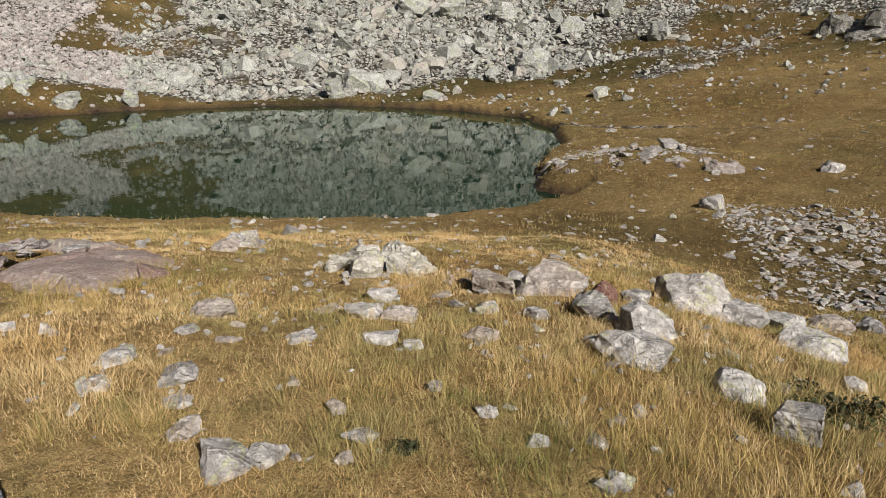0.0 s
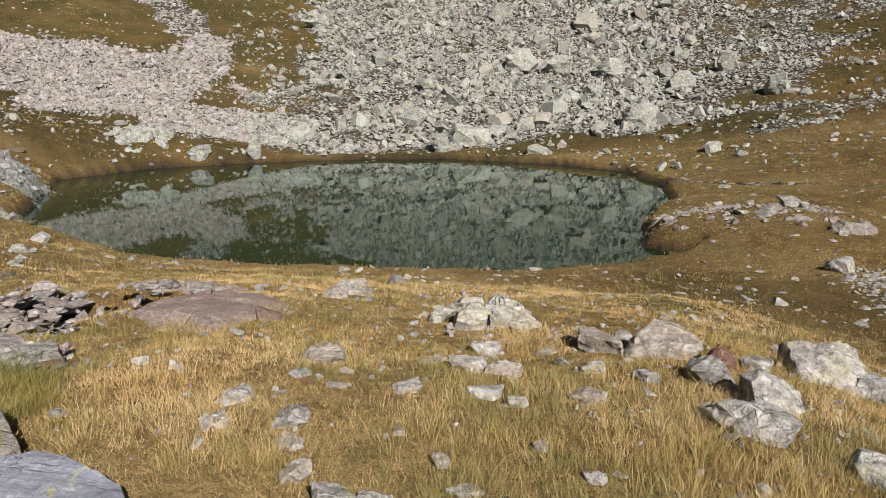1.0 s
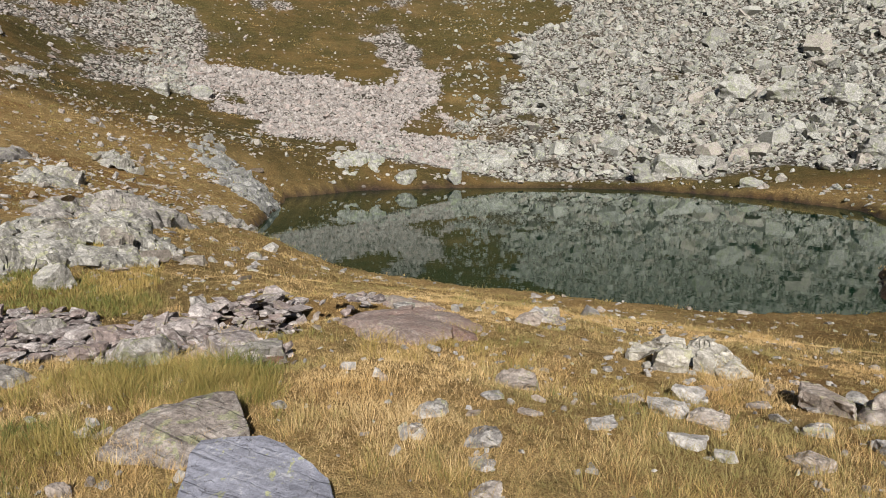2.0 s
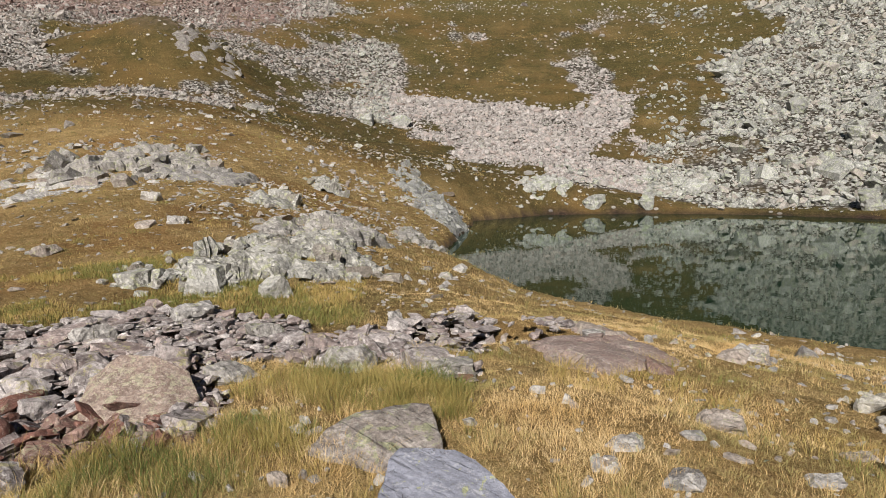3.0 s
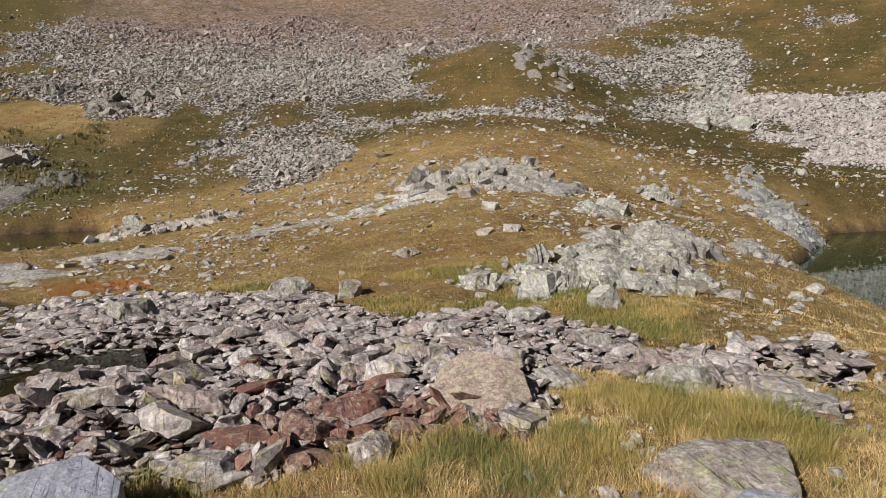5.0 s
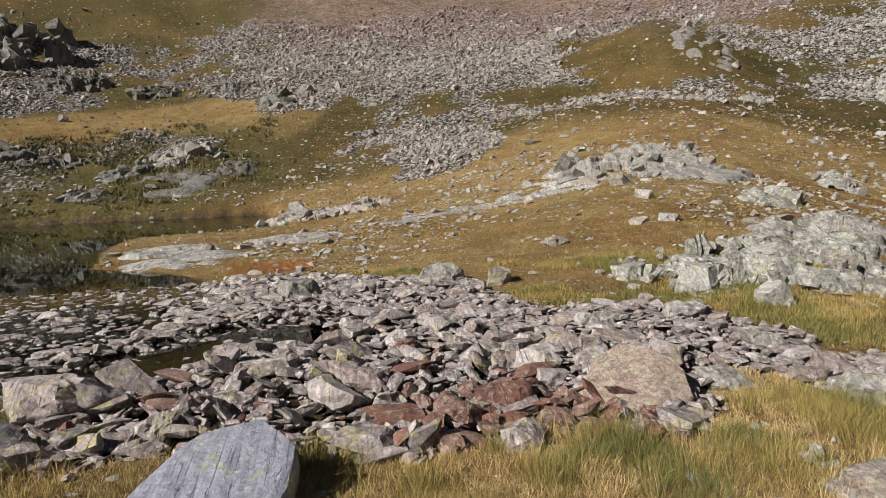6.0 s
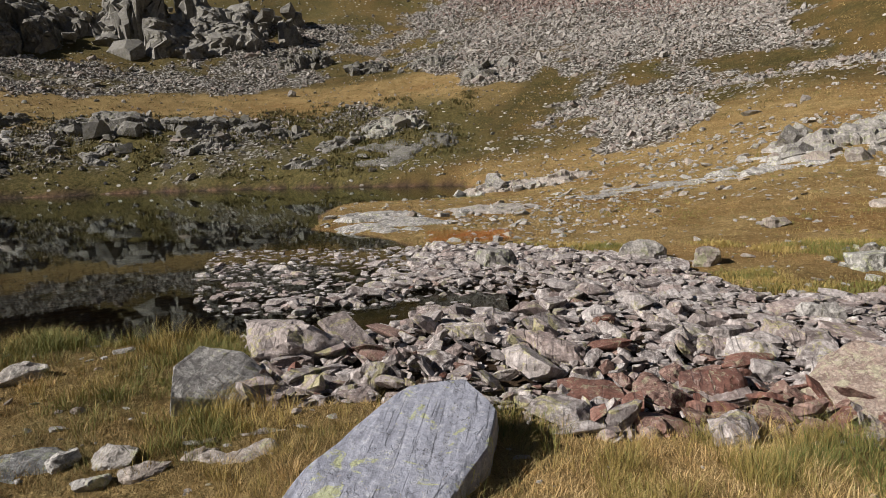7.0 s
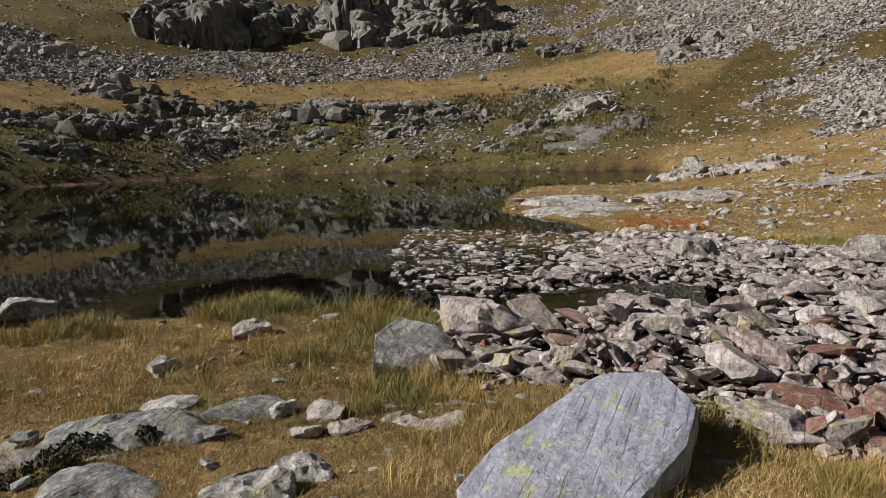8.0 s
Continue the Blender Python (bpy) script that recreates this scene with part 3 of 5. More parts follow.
def build_ground():
    bearings = np.concatenate([np.arange(-46, 162, 0.36), np.arange(162, 314, 2.0)])
    ranges = np.concatenate([[0.0], np.exp(np.linspace(math.log(0.5), math.log(120), 350)), np.exp(np.linspace(math.log(124), math.log(1500), 34))])
    b, r = np.meshgrid(np.radians(bearings), ranges)
    x, y = -r * np.sin(b), r * np.cos(b)
    z = land(x, y) - 0.08 * streamy(x, y)
    nr, nb = x.shape
    i, j = np.meshgrid(np.arange(nr - 1), np.arange(nb), indexing="ij")
    k = (j + 1) % nb
    faces = np.stack([i * nb + j, i * nb + k, (i + 1) * nb + k, (i + 1) * nb + j], -1).reshape(-1, 4)
    me = mesh_of("ground", np.stack([x, y, z], -1).reshape(-1, 3), faces, GROUND, True)
    fx, fy = x.ravel(), y.ravel()
    brg, rng = polar(fx, fy)
    bed = streamy(fx, fy)
    wet = np.maximum(bed * 0.9, ramp(0.15, -0.1, outside(POND, fx, fy)))
    wet = np.maximum(wet, ramp(0.2, 0.0, outside(LAKE, fx, fy) + 0.25 * rough(fx, fy, 1.6, 11, 3)))
    green = ramp(36, 46, rng) * 1.25 + 0.55 * band(brg, 44, 80, 4) * band(rng, 6.5, 10.5, 1)
    green = green + 0.7 * band(brg, 100, 170, 4) * band(rng, 44, 64, 3) + 0.35 * band(brg, -40, 6, 3) * band(rng, 8, 13, 1)
    green = green + 0.5 * band(brg, -60, -6, 4) * ramp(6, 9, rng) * ramp(42, 36, rng) + 0.5 * band(brg, 104, 175, 4) * ramp(10, 8, rng)
    green = green * (0.85 + 0.45 * rough(fx, fy, 5, 41)) + 0.35 * np.clip(rough(fx, fy, 2.2, 43), 0, 1) * ramp(5, 11, rng)
    green = green * (1 - 0.85 * band(brg, 96, 175, 3) * band(rng, 64 - 5 * ramp(103, 97, brg), 77, 2))
    red = 0.6 * band(brg, 96, 102.5, 1.0) * band(rng, 13.0, 15.0, 0.5) + 0.35 * band(brg, 68, 86, 2) * band(rng, 10, 13, 1) 
    # a thin trodden path along the slope to the right of the lake
    bare = np.maximum(stony(fx, fy), 0.9 * band(rng, 21.5 + 0.33 * (brg + 34), 22.1 + 0.33 * (brg + 34), 0.25) * (brg < -9) * (brg > -60))
    bare = bare * np.where((rng < 26) & (brg < 0), 0.55, 1.0)
    cover = np.stack([bare, np.clip(wet, 0, 1), np.clip(green, 0, 1), np.clip(red, 0, 1)], -1).astype(np.float32)
    layer = me.color_attributes.new("cover", "FLOAT_COLOR", "POINT")
    layer.data.foreach_set("color", cover.ravel())
    heath = band(brg, 98, 175, 3) * band(rng + 2.5 * rough(fx, fy, 5, 45), 44, 65, 1.5) + 0.6 * band(brg, -8, 48, 4) * ramp(98, 112, rng)
    heath = heath + 0.8 * band(brg, 96, 175, 3) * ramp(80, 86, rng) * (0.5 + 0.5 * rough(fx, fy, 6, 46)) + 0.35 * (rng > 40) * np.clip(rough(fx, fy, 9, 47) * 2, 0, 1)
    shade = np.ones((len(fx), 4), np.float32)
    shade[:, 0] = np.clip(heath, 0, 1)
    shade[:, 1] = reddish(fx, fy)
    shade[:, 2] = ramp(-0.1, -0.9, outside(POND, fx, fy)) * (rng < 60)
    layer = me.color_attributes.new("heath", "FLOAT_COLOR", "POINT")
    layer.data.foreach_set("color", shade.ravel())
    tagged(new("ground", me), "golden brown alpine turf with bare stony slopes round two tarns", "ground", kind="structure")


def build_water(name, shore, level, material, label):
    cx, cy = sum(p[0] for p in shore) / len(shore), sum(p[1] for p in shore) / len(shore)
    bm = bmesh.new()
    ring = []
    for px, py in shore:
        d = math.hypot(px - cx, py - cy)
        k = (d + 0.9) / d
        ring.append(bm.verts.new((cx + (px - cx) * k, cy + (py - cy) * k, level)))
    bm.faces.new(ring)
    bmesh.ops.recalc_face_normals(bm, faces=bm.faces)
    if bm.faces[:][0].normal.z < 0:
        bmesh.ops.reverse_faces(bm, faces=bm.faces[:])
    me = bpy.data.meshes.new(name)
    bm.to_mesh(me)
    me.materials.append(material)
    tagged(new(name, me), label, "water", kind="structure")


build_ground()
build_water("water_lake", LAKE, 0.0, LAKE_WATER, "calm dark green tarn mirroring the scree slope")
build_water("water_pond", POND, POND_LEVEL, POND_WATER, "shallow clear brown pond with stones showing on its bed")



def build_channel():
    side = []
    for k, (x, y) in enumerate(CHANNEL):
        (ax, ay), (bx, by) = CHANNEL[max(k - 1, 0)], CHANNEL[min(k + 1, len(CHANNEL) - 1)]
        d = math.hypot(bx - ax, by - ay)
        side.append((x, y, -(by - ay) / d * 0.85, (bx - ax) / d * 0.85))
    verts = [(x + u * e, y + v * e, POND_LEVEL - 0.004) for x, y, u, v in side for e in (-1, 1)]
    faces = [(2 * k, 2 * k + 2, 2 * k + 3, 2 * k + 1) for k in range(len(side) - 1)]
    tagged(new("water_channel", mesh_of("water_channel", verts, faces, POND_WATER)), "dark brown water standing between the stones", "water", kind="structure")


build_channel()

# ---- loose stones ----


def split_block(seed, cuts, boxy):
    """An angular block in a unit cube: a box with corners and edges broken off along flat planes."""
    rnd = random.Random(seed)
    bm = bmesh.new()
    bmesh.ops.create_cube(bm, size=1.0)
    for _ in range(cuts):
        a = rnd.uniform(0, 2 * math.pi)
        n = Vector((math.cos(a), math.sin(a), rnd.gauss(0.15, 0.75))).normalized()
        corner = 0.5 * (abs(n.x) + abs(n.y) + abs(n.z)) * rnd.uniform(0.72, 0.95)
        reach = rnd.uniform(0.33, 0.47) * (1 - 0.6 * boxy) + corner * 0.6 * boxy
        bmesh.ops.bisect_plane(bm, geom=bm.verts[:] + bm.edges[:] + bm.faces[:], plane_co=n * reach, plane_no=n, clear_outer=True)
        bmesh.ops.holes_fill(bm, edges=bm.edges[:], sides=0)
    skew = rnd.gauss(0, 0.16), rnd.gauss(0, 0.16), rnd.gauss(0, 0.12)
    for v in bm.verts:
        v.co.x, v.co.y = v.co.x + skew[0] * v.co.z + skew[2] * v.co.y, v.co.y + skew[1] * v.co.z
    for k in range(3):
        lo, hi = min(v.co[k] for v in bm.verts), max(v.co[k] for v in bm.verts)
        for v in bm.verts:
            v.co[k] = ((v.co[k] - lo) / (hi - lo) - 0.5) * 0.88
    bmesh.ops.dissolve_degenerate(bm, dist=0.03, edges=bm.edges[:])
    bmesh.ops.recalc_face_normals(bm, faces=bm.faces)
    return bm


def hull(seed, cuts=9, flat=0.7, boxy=0.5):
    """Corners and triangles of a split block about 1 across."""
    bm = split_block(seed, cuts, boxy)
    deep = random.Random(seed + 1).uniform(0.6, 0.95)
    for v in bm.verts:
        v.co = v.co.x, v.co.y * deep, v.co.z * flat
    bmesh.ops.triangulate(bm, faces=bm.faces)
    bm.verts.index_update()
    v = np.array([p.co[:] for p in bm.verts])
    f = np.array([[p.index for p in q.verts] for q in bm.faces])
    bm.free()
    return v, f


SHARDS = [hull(100 + k, 6 + k % 4, 0.4 + 0.35 * (k % 3) / 2, 0.15 + 0.4 * (k % 2)) for k in range(24)]
CHIPS = [hull(300 + k, 5, 0.5, 0.1) for k in range(16)]
SLABS = [hull(500 + k, 6 + k % 4, 0.2 + 0.26 * (k % 4) / 3, 0.1 + 0.4 * (k % 2)) for k in range(24)]


def turns(n, rng, lean, heading=None):
    """n rotation matrices: any heading, or about one, leaning by up to lean radians or so."""
    a, b, c = rng.uniform(0, 2 * np.pi, n), rng.normal(0, lean, n), rng.normal(0, lean, n)
    if heading is not None:
        a = heading + rng.normal(0, 0.5, n)
    ca, sa, cb, sb, cc, sc = np.cos(a), np.sin(a), np.cos(b), np.sin(b), np.cos(c), np.sin(c)
    m = np.empty((n, 3, 3))
    m[:, 0] = np.stack([ca * cb, ca * sb * sc - sa * cc, ca * sb * cc + sa * sc], -1)
    m[:, 1] = np.stack([sa * cb, sa * sb * sc + ca * cc, sa * sb * cc - ca * sc], -1)
    m[:, 2] = np.stack([-sb, cb * sc, cb * cc], -1)
    return m


def strew(name, x, y, z, size, shapes, material, rng, lean, label, category, stretch=0.35, heading=None):
    """One mesh of many stones: stuff that nobody could count."""
    n = len(x)
    which = rng.integers(0, len(shapes), n)
    spin = turns(n, rng, lean, heading)
    scale = size[:, None] * (1 + rng.uniform(-stretch, stretch, (n, 3)))
    allv, allf, base = [], [], 0
    for k, (v, f) in enumerate(shapes):
        idx = np.nonzero(which == k)[0]
        if not len(idx):
            continue
        p = np.einsum("nij,nvj->nvi", spin[idx], v[None] * scale[idx][:, None])
        p += np.stack([x[idx], y[idx], z[idx]], -1)[:, None]
        allv.append(p.reshape(-1, 3))
        allf.append((f[None] + (np.arange(len(idx)) * len(v))[:, None, None] + base).reshape(-1, 3))
        base += len(idx) * len(v)
    me = mesh_of(name, np.concatenate(allv), np.concatenate(allf), material)
    return tagged(new(name, me), label, category, kind="stuff")


def scatter_polar(rng, n, b0, b1, r0, r1, power=1.0):
    b = np.radians(rng.uniform(b0, b1, n))
    u = rng.uniform(0, 1, n)
    r = (r0 ** (1 + power) + u * (r1 ** (1 + power) - r0 ** (1 + power))) ** (1 / (1 + power))
    return -r * np.sin(b), r * np.cos(b)


def build_talus():
    rng = np.random.default_rng(5)
    # the slopes round the lake and pond
    x, y = scatter_polar(rng, 125000, -44, 158, 30, 130, 0.5)
    d = stony(x, y)
    keep = rng.uniform(0, 1, len(x)) < np.maximum(d ** 2.2, 0.09)
    keep &= (outside(LAKE, x, y) > 0.2) & (outside(POND, x, y) > 0.2)
    x, y, d = x[keep], y[keep], d[keep]
    b, r = polar(x, y)
    coarse = 0.6 + 0.7 * band(b, -14, 24, 4) - 0.12 * ramp(44, 54, b)
    size = 0.18 + 0.20 * rng.exponential(1.0, len(x)) * coarse
    size = np.minimum(size, 2.2) * (0.75 + r / 240)
    size = np.where(d < 0.3, 0.8 * size, size)
    fan = (band(b, 26, 46, 3) > 0.5) & (r > 52)
    keep = ~fan | (rng.uniform(0, 1, len(x)) < 0.25)
    x, y, b, r, d, size = x[keep], y[keep], b[keep], r[keep], d[keep], size[keep] * np.where(fan[keep], 0.7, 1)
    z = land(x, y) + 0.12 * size
    red = reddish(x, y) > rng.uniform(0, 1, len(x))
    # stones beyond the pond get the rock with shade in its colour
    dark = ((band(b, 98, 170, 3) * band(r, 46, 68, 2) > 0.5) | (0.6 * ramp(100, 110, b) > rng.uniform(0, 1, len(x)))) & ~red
    brown = (ramp(44, 56, b) > rng.uniform(0, 1, len(x))) & ~red & ~dark
    pale = ~red & ~brown & ~dark
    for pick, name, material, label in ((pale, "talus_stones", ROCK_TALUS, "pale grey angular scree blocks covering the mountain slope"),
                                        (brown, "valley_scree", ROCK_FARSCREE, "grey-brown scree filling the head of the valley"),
                                        (dark, "bank_rocks", ROCK_BANK_SHADED, "broken rocks on the far bank of the pond, coloured dark for shade"),
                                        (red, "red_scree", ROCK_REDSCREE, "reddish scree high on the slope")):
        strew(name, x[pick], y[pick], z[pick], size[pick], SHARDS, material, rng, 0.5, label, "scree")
    # small stuff that fills the gaps between the blocks
    x, y = scatter_polar(rng, 150000, -44, 158, 30, 112, 0.55)
    more = scatter_polar(rng, 30000, 22, 50, 48, 76, 0.8)
    x, y = np.concatenate([x, more[0]]), np.concatenate([y, more[1]])
    d = stony(x, y)
    keep = rng.uniform(0, 1, len(x)) < d ** 2.2
    x, y, d = x[keep], y[keep], d[keep]
    b, r = polar(x, y)
    size = (0.16 + 0.11 * rng.exponential(1.0, len(x))) * (0.6 + r / 110)
    z = land(x, y) + 0.08 * size
    iron = 0.8 * reddish(x, y) > rng.uniform(0, 1, len(x))
    brown = (ramp(44, 56, b) > rng.uniform(0, 1, len(x))) & ~iron
    pink = (band(b, 25, 47, 3) > 0.5) & ~brown & ~iron
    size = np.where(pink, size * 0.9, size)
    pale = ~brown & ~pink & ~iron
    strew("red_chips", x[iron], y[iron], z[iron], size[iron], CHIPS, ROCK_REDSCREE, rng, 0.5, "rust-tinted chips of scree under the summit", "scree")
    strew("scree_chips", x[pale], y[pale], z[pale], size[pale], CHIPS, ROCK_TALUS, rng, 0.5, "pale chips of scree between the blocks", "scree")
    strew("pink_scree", x[pink], y[pink], z[pink], size[pink], CHIPS, ROCK_PINKSCREE, rng, 0.5, "fine pinkish-white scree fan above the lake", "scree")
    strew("valley_chips", x[brown], y[brown], z[brown], size[brown], CHIPS, ROCK_FARSCREE, rng, 0.5, "grey-brown chips of scree between the blocks", "scree")
    # the gravel bed and stones of the right-hand meadow
    x, y = scatter_polar(rng, 40000, -44, -8, 7, 24)
    keep = rng.uniform(0, 1, len(x)) < stony(x, y) ** 2
    x, y = x[keep], y[keep]
    size = 0.045 + 0.045 * rng.exponential(1.0, len(x))
    strew("gravel_stones", x, y, land(x, y) + 0.04 * size, size, SLABS, ROCK_PALE, rng, 0.25, "grey broken gravel lying in a dry runnel", "gravel")
    # broken stones strewn over the knoll
    x, y = scatter_polar(rng, 4200, 42, 100, 8.5, 34, 0.6)
    ok = (outside(LAKE, x, y) > 0.4) & (outside(POND, x, y) > 0.3) & (streamy(x, y) < 0.2) & (rough(x, y, 3.5, 57) > 0.0)
    x, y = x[ok], y[ok]
    size = np.minimum(0.05 + 0.06 * rng.exponential(1.0, len(x)), 0.5) * (0.8 + np.hypot(x, y) / 40)
    strew("knoll_stones", x, y, land(x, y) + 0.05 * size, size, SLABS, ROCK_PALE, rng, 0.3, "pale broken stones strewn over the grassy knoll", "stones")
    # odd stones in the turf
    x, y = scatter_polar(rng, 13000, -44, 158, 2.4, 50, 0.5)
    ok = (outside(LAKE, x, y) > 0.4) & (outside(POND, x, y) > 0.3) & (streamy(x, y) < 0.2) & (rough(x, y, 4, 51) > -0.3)
    b, r = polar(x, y)
    ok &= (b > -8) | (r < 13) | (rng.uniform(0, 1, len(x)) < 0.35)
    x, y = x[ok], y[ok]
    r = np.hypot(x, y)
    size = (0.028 + 0.032 * rng.exponential(1.0, len(x))) * (0.8 + r / 16)
    strew("turf_stones", x, y, land(x, y) + 0.02 * size, size, SLABS, ROCK_PALE, rng, 0.25, "small weathered stones lying in the turf", "stones")
    # pebbles and chips close to the stand
    x, y = scatter_polar(rng, 750, -44, 75, 2.8, 8.5, 0.9)
    ok = (streamy(x, y) < 0.2) & (rough(x, y, 1.6, 53) > -0.15)
    x, y = x[ok], y[ok]
    size = np.minimum(0.03 + 0.022 * rng.exponential(1.0, len(x)), 0.13)
    strew("turf_pebbles", x, y, land(x, y) + 0.03 * size + 0.01, size, SHARDS, ROCK_PALE, rng, 0.35, "pale stone chips showing between the blades of dry grass", "stones")


def rusty(x, y):
    """How much iron red there is in the bed."""
    return 0.9 * np.exp(-((x + 4.75) ** 2 + (y - 1.1) ** 2) / 1.0) + 0.4 * np.exp(-((x + 5.3) ** 2 + (y + 3.0) ** 2) / 0.4) + 0.035


def build_bed():
    rng = np.random.default_rng(8)
    # a fill of small stones below
    x, y = rng.uniform(-13.5, -2.8, 20000), rng.uniform(-8.5, 7, 20000)
    keep = (streamy(x, y) > 0.35)
    x, y = x[keep], y[keep]
    z = land(x, y)
    dry = ramp(-2.6, 0.6, outside(POND, x, y)) + 0.3 * (rough(x, y, 1.4, 71) > 0.05)
    keep = (rng.uniform(0, 1, len(x)) < np.clip(dry, 0.12, 1)) & (beside(CHANNEL, x, y) > 0.34)
    x, y, z = x[keep], y[keep], z[keep]
    size = np.minimum(0.06 + 0.04 * rng.exponential(1.0, len(x)), 0.25)
    red = rng.uniform(0, 1, len(x)) < rusty(x, y)
    strew("bed_stones", x[~red], y[~red], z[~red] - 0.03 + 0.1 * size[~red], size[~red], SLABS, ROCK_BED, rng, 0.3, "small grey stones filling the stream bed", "stones", 0.45)
    strew("rusty_bed_stones", x[red], y[red], z[red] - 0.03 + 0.1 * size[red], size[red], SLABS, ROCK_RUST, rng, 0.3, "small rust-red stones filling the stream bed", "stones", 0.45)
    # larger flat stones on top: those nearest the bank are things, the far ones stuff
    x, y = rng.uniform(-13.2, -3.0, 16000), rng.uniform(-8.0, 6.5, 16000)
    dry = ramp(-4.0, 0.2, outside(POND, x, y)) + 0.6 * (rough(x, y, 1.4, 71) > 0.0)
    ok = (streamy(x, y) > 0.5) & (rng.uniform(0, 1, len(x)) < np.clip(dry, 0.05, 1))
    ok &= (beside(CHANNEL, x, y) > 0.4) | (rng.uniform(0, 1, len(x)) < 0.03)
    x, y = x[ok], y[ok]
    far = ramp(6.5, 8.5, np.hypot(x, y))
    size = np.minimum(0.08 + 0.062 * rng.exponential(1.0, len(x)), 0.46)
    size = np.where(far > 0.5, np.clip(size, 0.14, 0.5), size)
    order = np.argsort(-size + 0.12 * rng.uniform(0, 1, len(x)))
    x, y, size = x[order], y[order], size[order]
    clear = np.ones(len(x), bool)
    for k in range(len(x)):
        near = np.hypot(x[:k] - x[k], y[:k] - y[k]) < 0.31 * (size[:k] + size[k])
        clear[k] = not (near & clear[:k]).any()
    x, y, size = x[clear], y[clear], size[clear]
    z = np.maximum(land(x, y) + 0.12 * size + 0.05 * rng.uniform(-1, 1, len(x)) * ramp(9, 6, np.hypot(x, y)), POND_LEVEL - 0.1 * size)
    order = np.argsort(np.hypot(x, y) - 5.0 * size)
    first, rest = order[:300], order[300:]
    strew("shallows_stones", x[rest], y[rest], z[rest], size[rest], SLABS, ROCK_BED, rng, 0.13, "flat grey stones lying half out of the shallows", "stones", 0.4, math.pi / 2)
    grey, red = [], []
    for kinds, material in ((grey, ROCK_BEDTHING), (red, ROCK_RED)):
        for k in range(24):
            bm = block_bm(900 + k, 1.25, 0.85, 0.2 + 0.12 * (k % 4), 0.2 + 0.22 * (k % 3), 7 + k % 4)
            carve(bm, 1, 0.03, 900 + k, 0.06)
            kinds.append(part_mesh("bed_stone", bm, material))
    for k in first:
        is_red = rng.uniform() < rusty(x[k], y[k])
        s = size[k]
        ob = new("bed_stone", (red if is_red else grey)[rng.integers(0, len(grey))])
        tip = 0.42 if s < 0.28 else 0.2
        ob.matrix_world = pose(x[k], y[k], z[k], *np.degrees(rng.normal(0, tip, 2)), 90 + rng.normal(0, 40) + 180 * rng.integers(0, 2)) @ Matrix.Diagonal((*(s * (1 + rng.uniform(-0.35, 0.35, 3))), 1))
        tagged(ob, "flat rust-red stone in the stream bed" if is_red else "flat grey lichen-flecked stone in the stream bed", "stone", "stones of the stream bed")


def carve(bm, cuts, amount, seed, strata=0.0):
    """Bevel, subdivide and roughen a block, with thin layers where strata is given."""
    size = max((v.co.length for v in bm.verts), default=1.0)
    bmesh.ops.bevel(bm, geom=bm.edges[:], offset=0.012 * size, segments=1, affect="EDGES", clamp_overlap=True)
    bmesh.ops.triangulate(bm, faces=bm.faces)
    for _ in range(cuts):
        long = [e for e in bm.edges if e.calc_length() > 0.11 * size]
        bmesh.ops.subdivide_edges(bm, edges=long, cuts=1)
        bmesh.ops.triangulate(bm, faces=bm.faces)
    bm.normal_update()
    off = Vector((seed * 3.1, seed * 1.7, seed * 0.9))
    moved = []
    for v in bm.verts:
        p = v.co / size
        d = noise.fractal(p * 5.0 + off, 0.8, 2.0, 4) * amount * 0.7 + noise.noise(p * 1.7 + off) * amount
        chip = noise.noise(p * 3.1 - off)
        if chip > 0.25:
            d -= (chip - 0.25) * amount * 2.5
        if strata:
            d += strata * noise.noise(Vector((p.x * 0.8, p.y * 0.8, p.z * 10)) + off)
        moved.append(v.co + v.normal * d * size)
    for v, co in zip(bm.verts, moved):
        v.co = co
    bmesh.ops.recalc_face_normals(bm, faces=bm.faces)


def block_bm(seed, width, depth, height, boxy=0.55, cuts=9):
    bm = split_block(seed, cuts, boxy)
    for v in bm.verts:
        v.co = v.co.x * width, v.co.y * depth, v.co.z * height
    return bm


def part_mesh(name, bm, material, smooth=False):
    me = bpy.data.meshes.new(name)
    bm.to_mesh(me)
    bm.free()
    me.materials.append(material)
    if smooth:
        me.polygons.foreach_set("use_smooth", np.full(len(me.polygons), True))
        me.set_sharp_from_angle(angle=0.45)
    return me


def stone(bearing, rng, width, height, depth=None, material=None, label="weathered grey stone half sunk in the turf", turn=0.0, tilt=0.0, lean=0.0, seed=1,
          name="stone", group="stones on the turf", boxy=0.55, strata=0.04, cuts=3, rough_by=0.06, sink=0.5):
    """A single rock; its front foot lies at that bearing and range, its width across the line of sight."""
    depth = depth or width * 0.8
    height = height * (0.75 if width < 0.45 else 0.9 if width < 0.8 else 1.0)
    bm = block_bm(seed, width * 1.02, depth * 1.02, height * (1 + sink) * 0.95, 0.8 if boxy > 0.8 else boxy * 0.5, 10)
    carve(bm, cuts, rough_by, seed, strata)
    x, y = at(bearing, rng + depth * 0.45)
    z = land_at(x, y)
    ob = new(name, part_mesh(name, bm, material or ROCK_STONE, True))
    ob.matrix_world = pose(x, y, z + height * (0.5 - 0.5 * sink), tilt, lean, bearing + turn)
    return tagged(ob, label, "rock" if width > 0.5 else "stone", group)


def block_mesh(seed, material, cuts):
    bm = block_bm(seed, 1.0, 1.0, 1.0, 0.3 + 0.45 * (seed % 3) / 2, 8)
    carve(bm, cuts, 0.03, seed, 0.03)
    return part_mesh("block", bm, material)


BLOCKS = {}


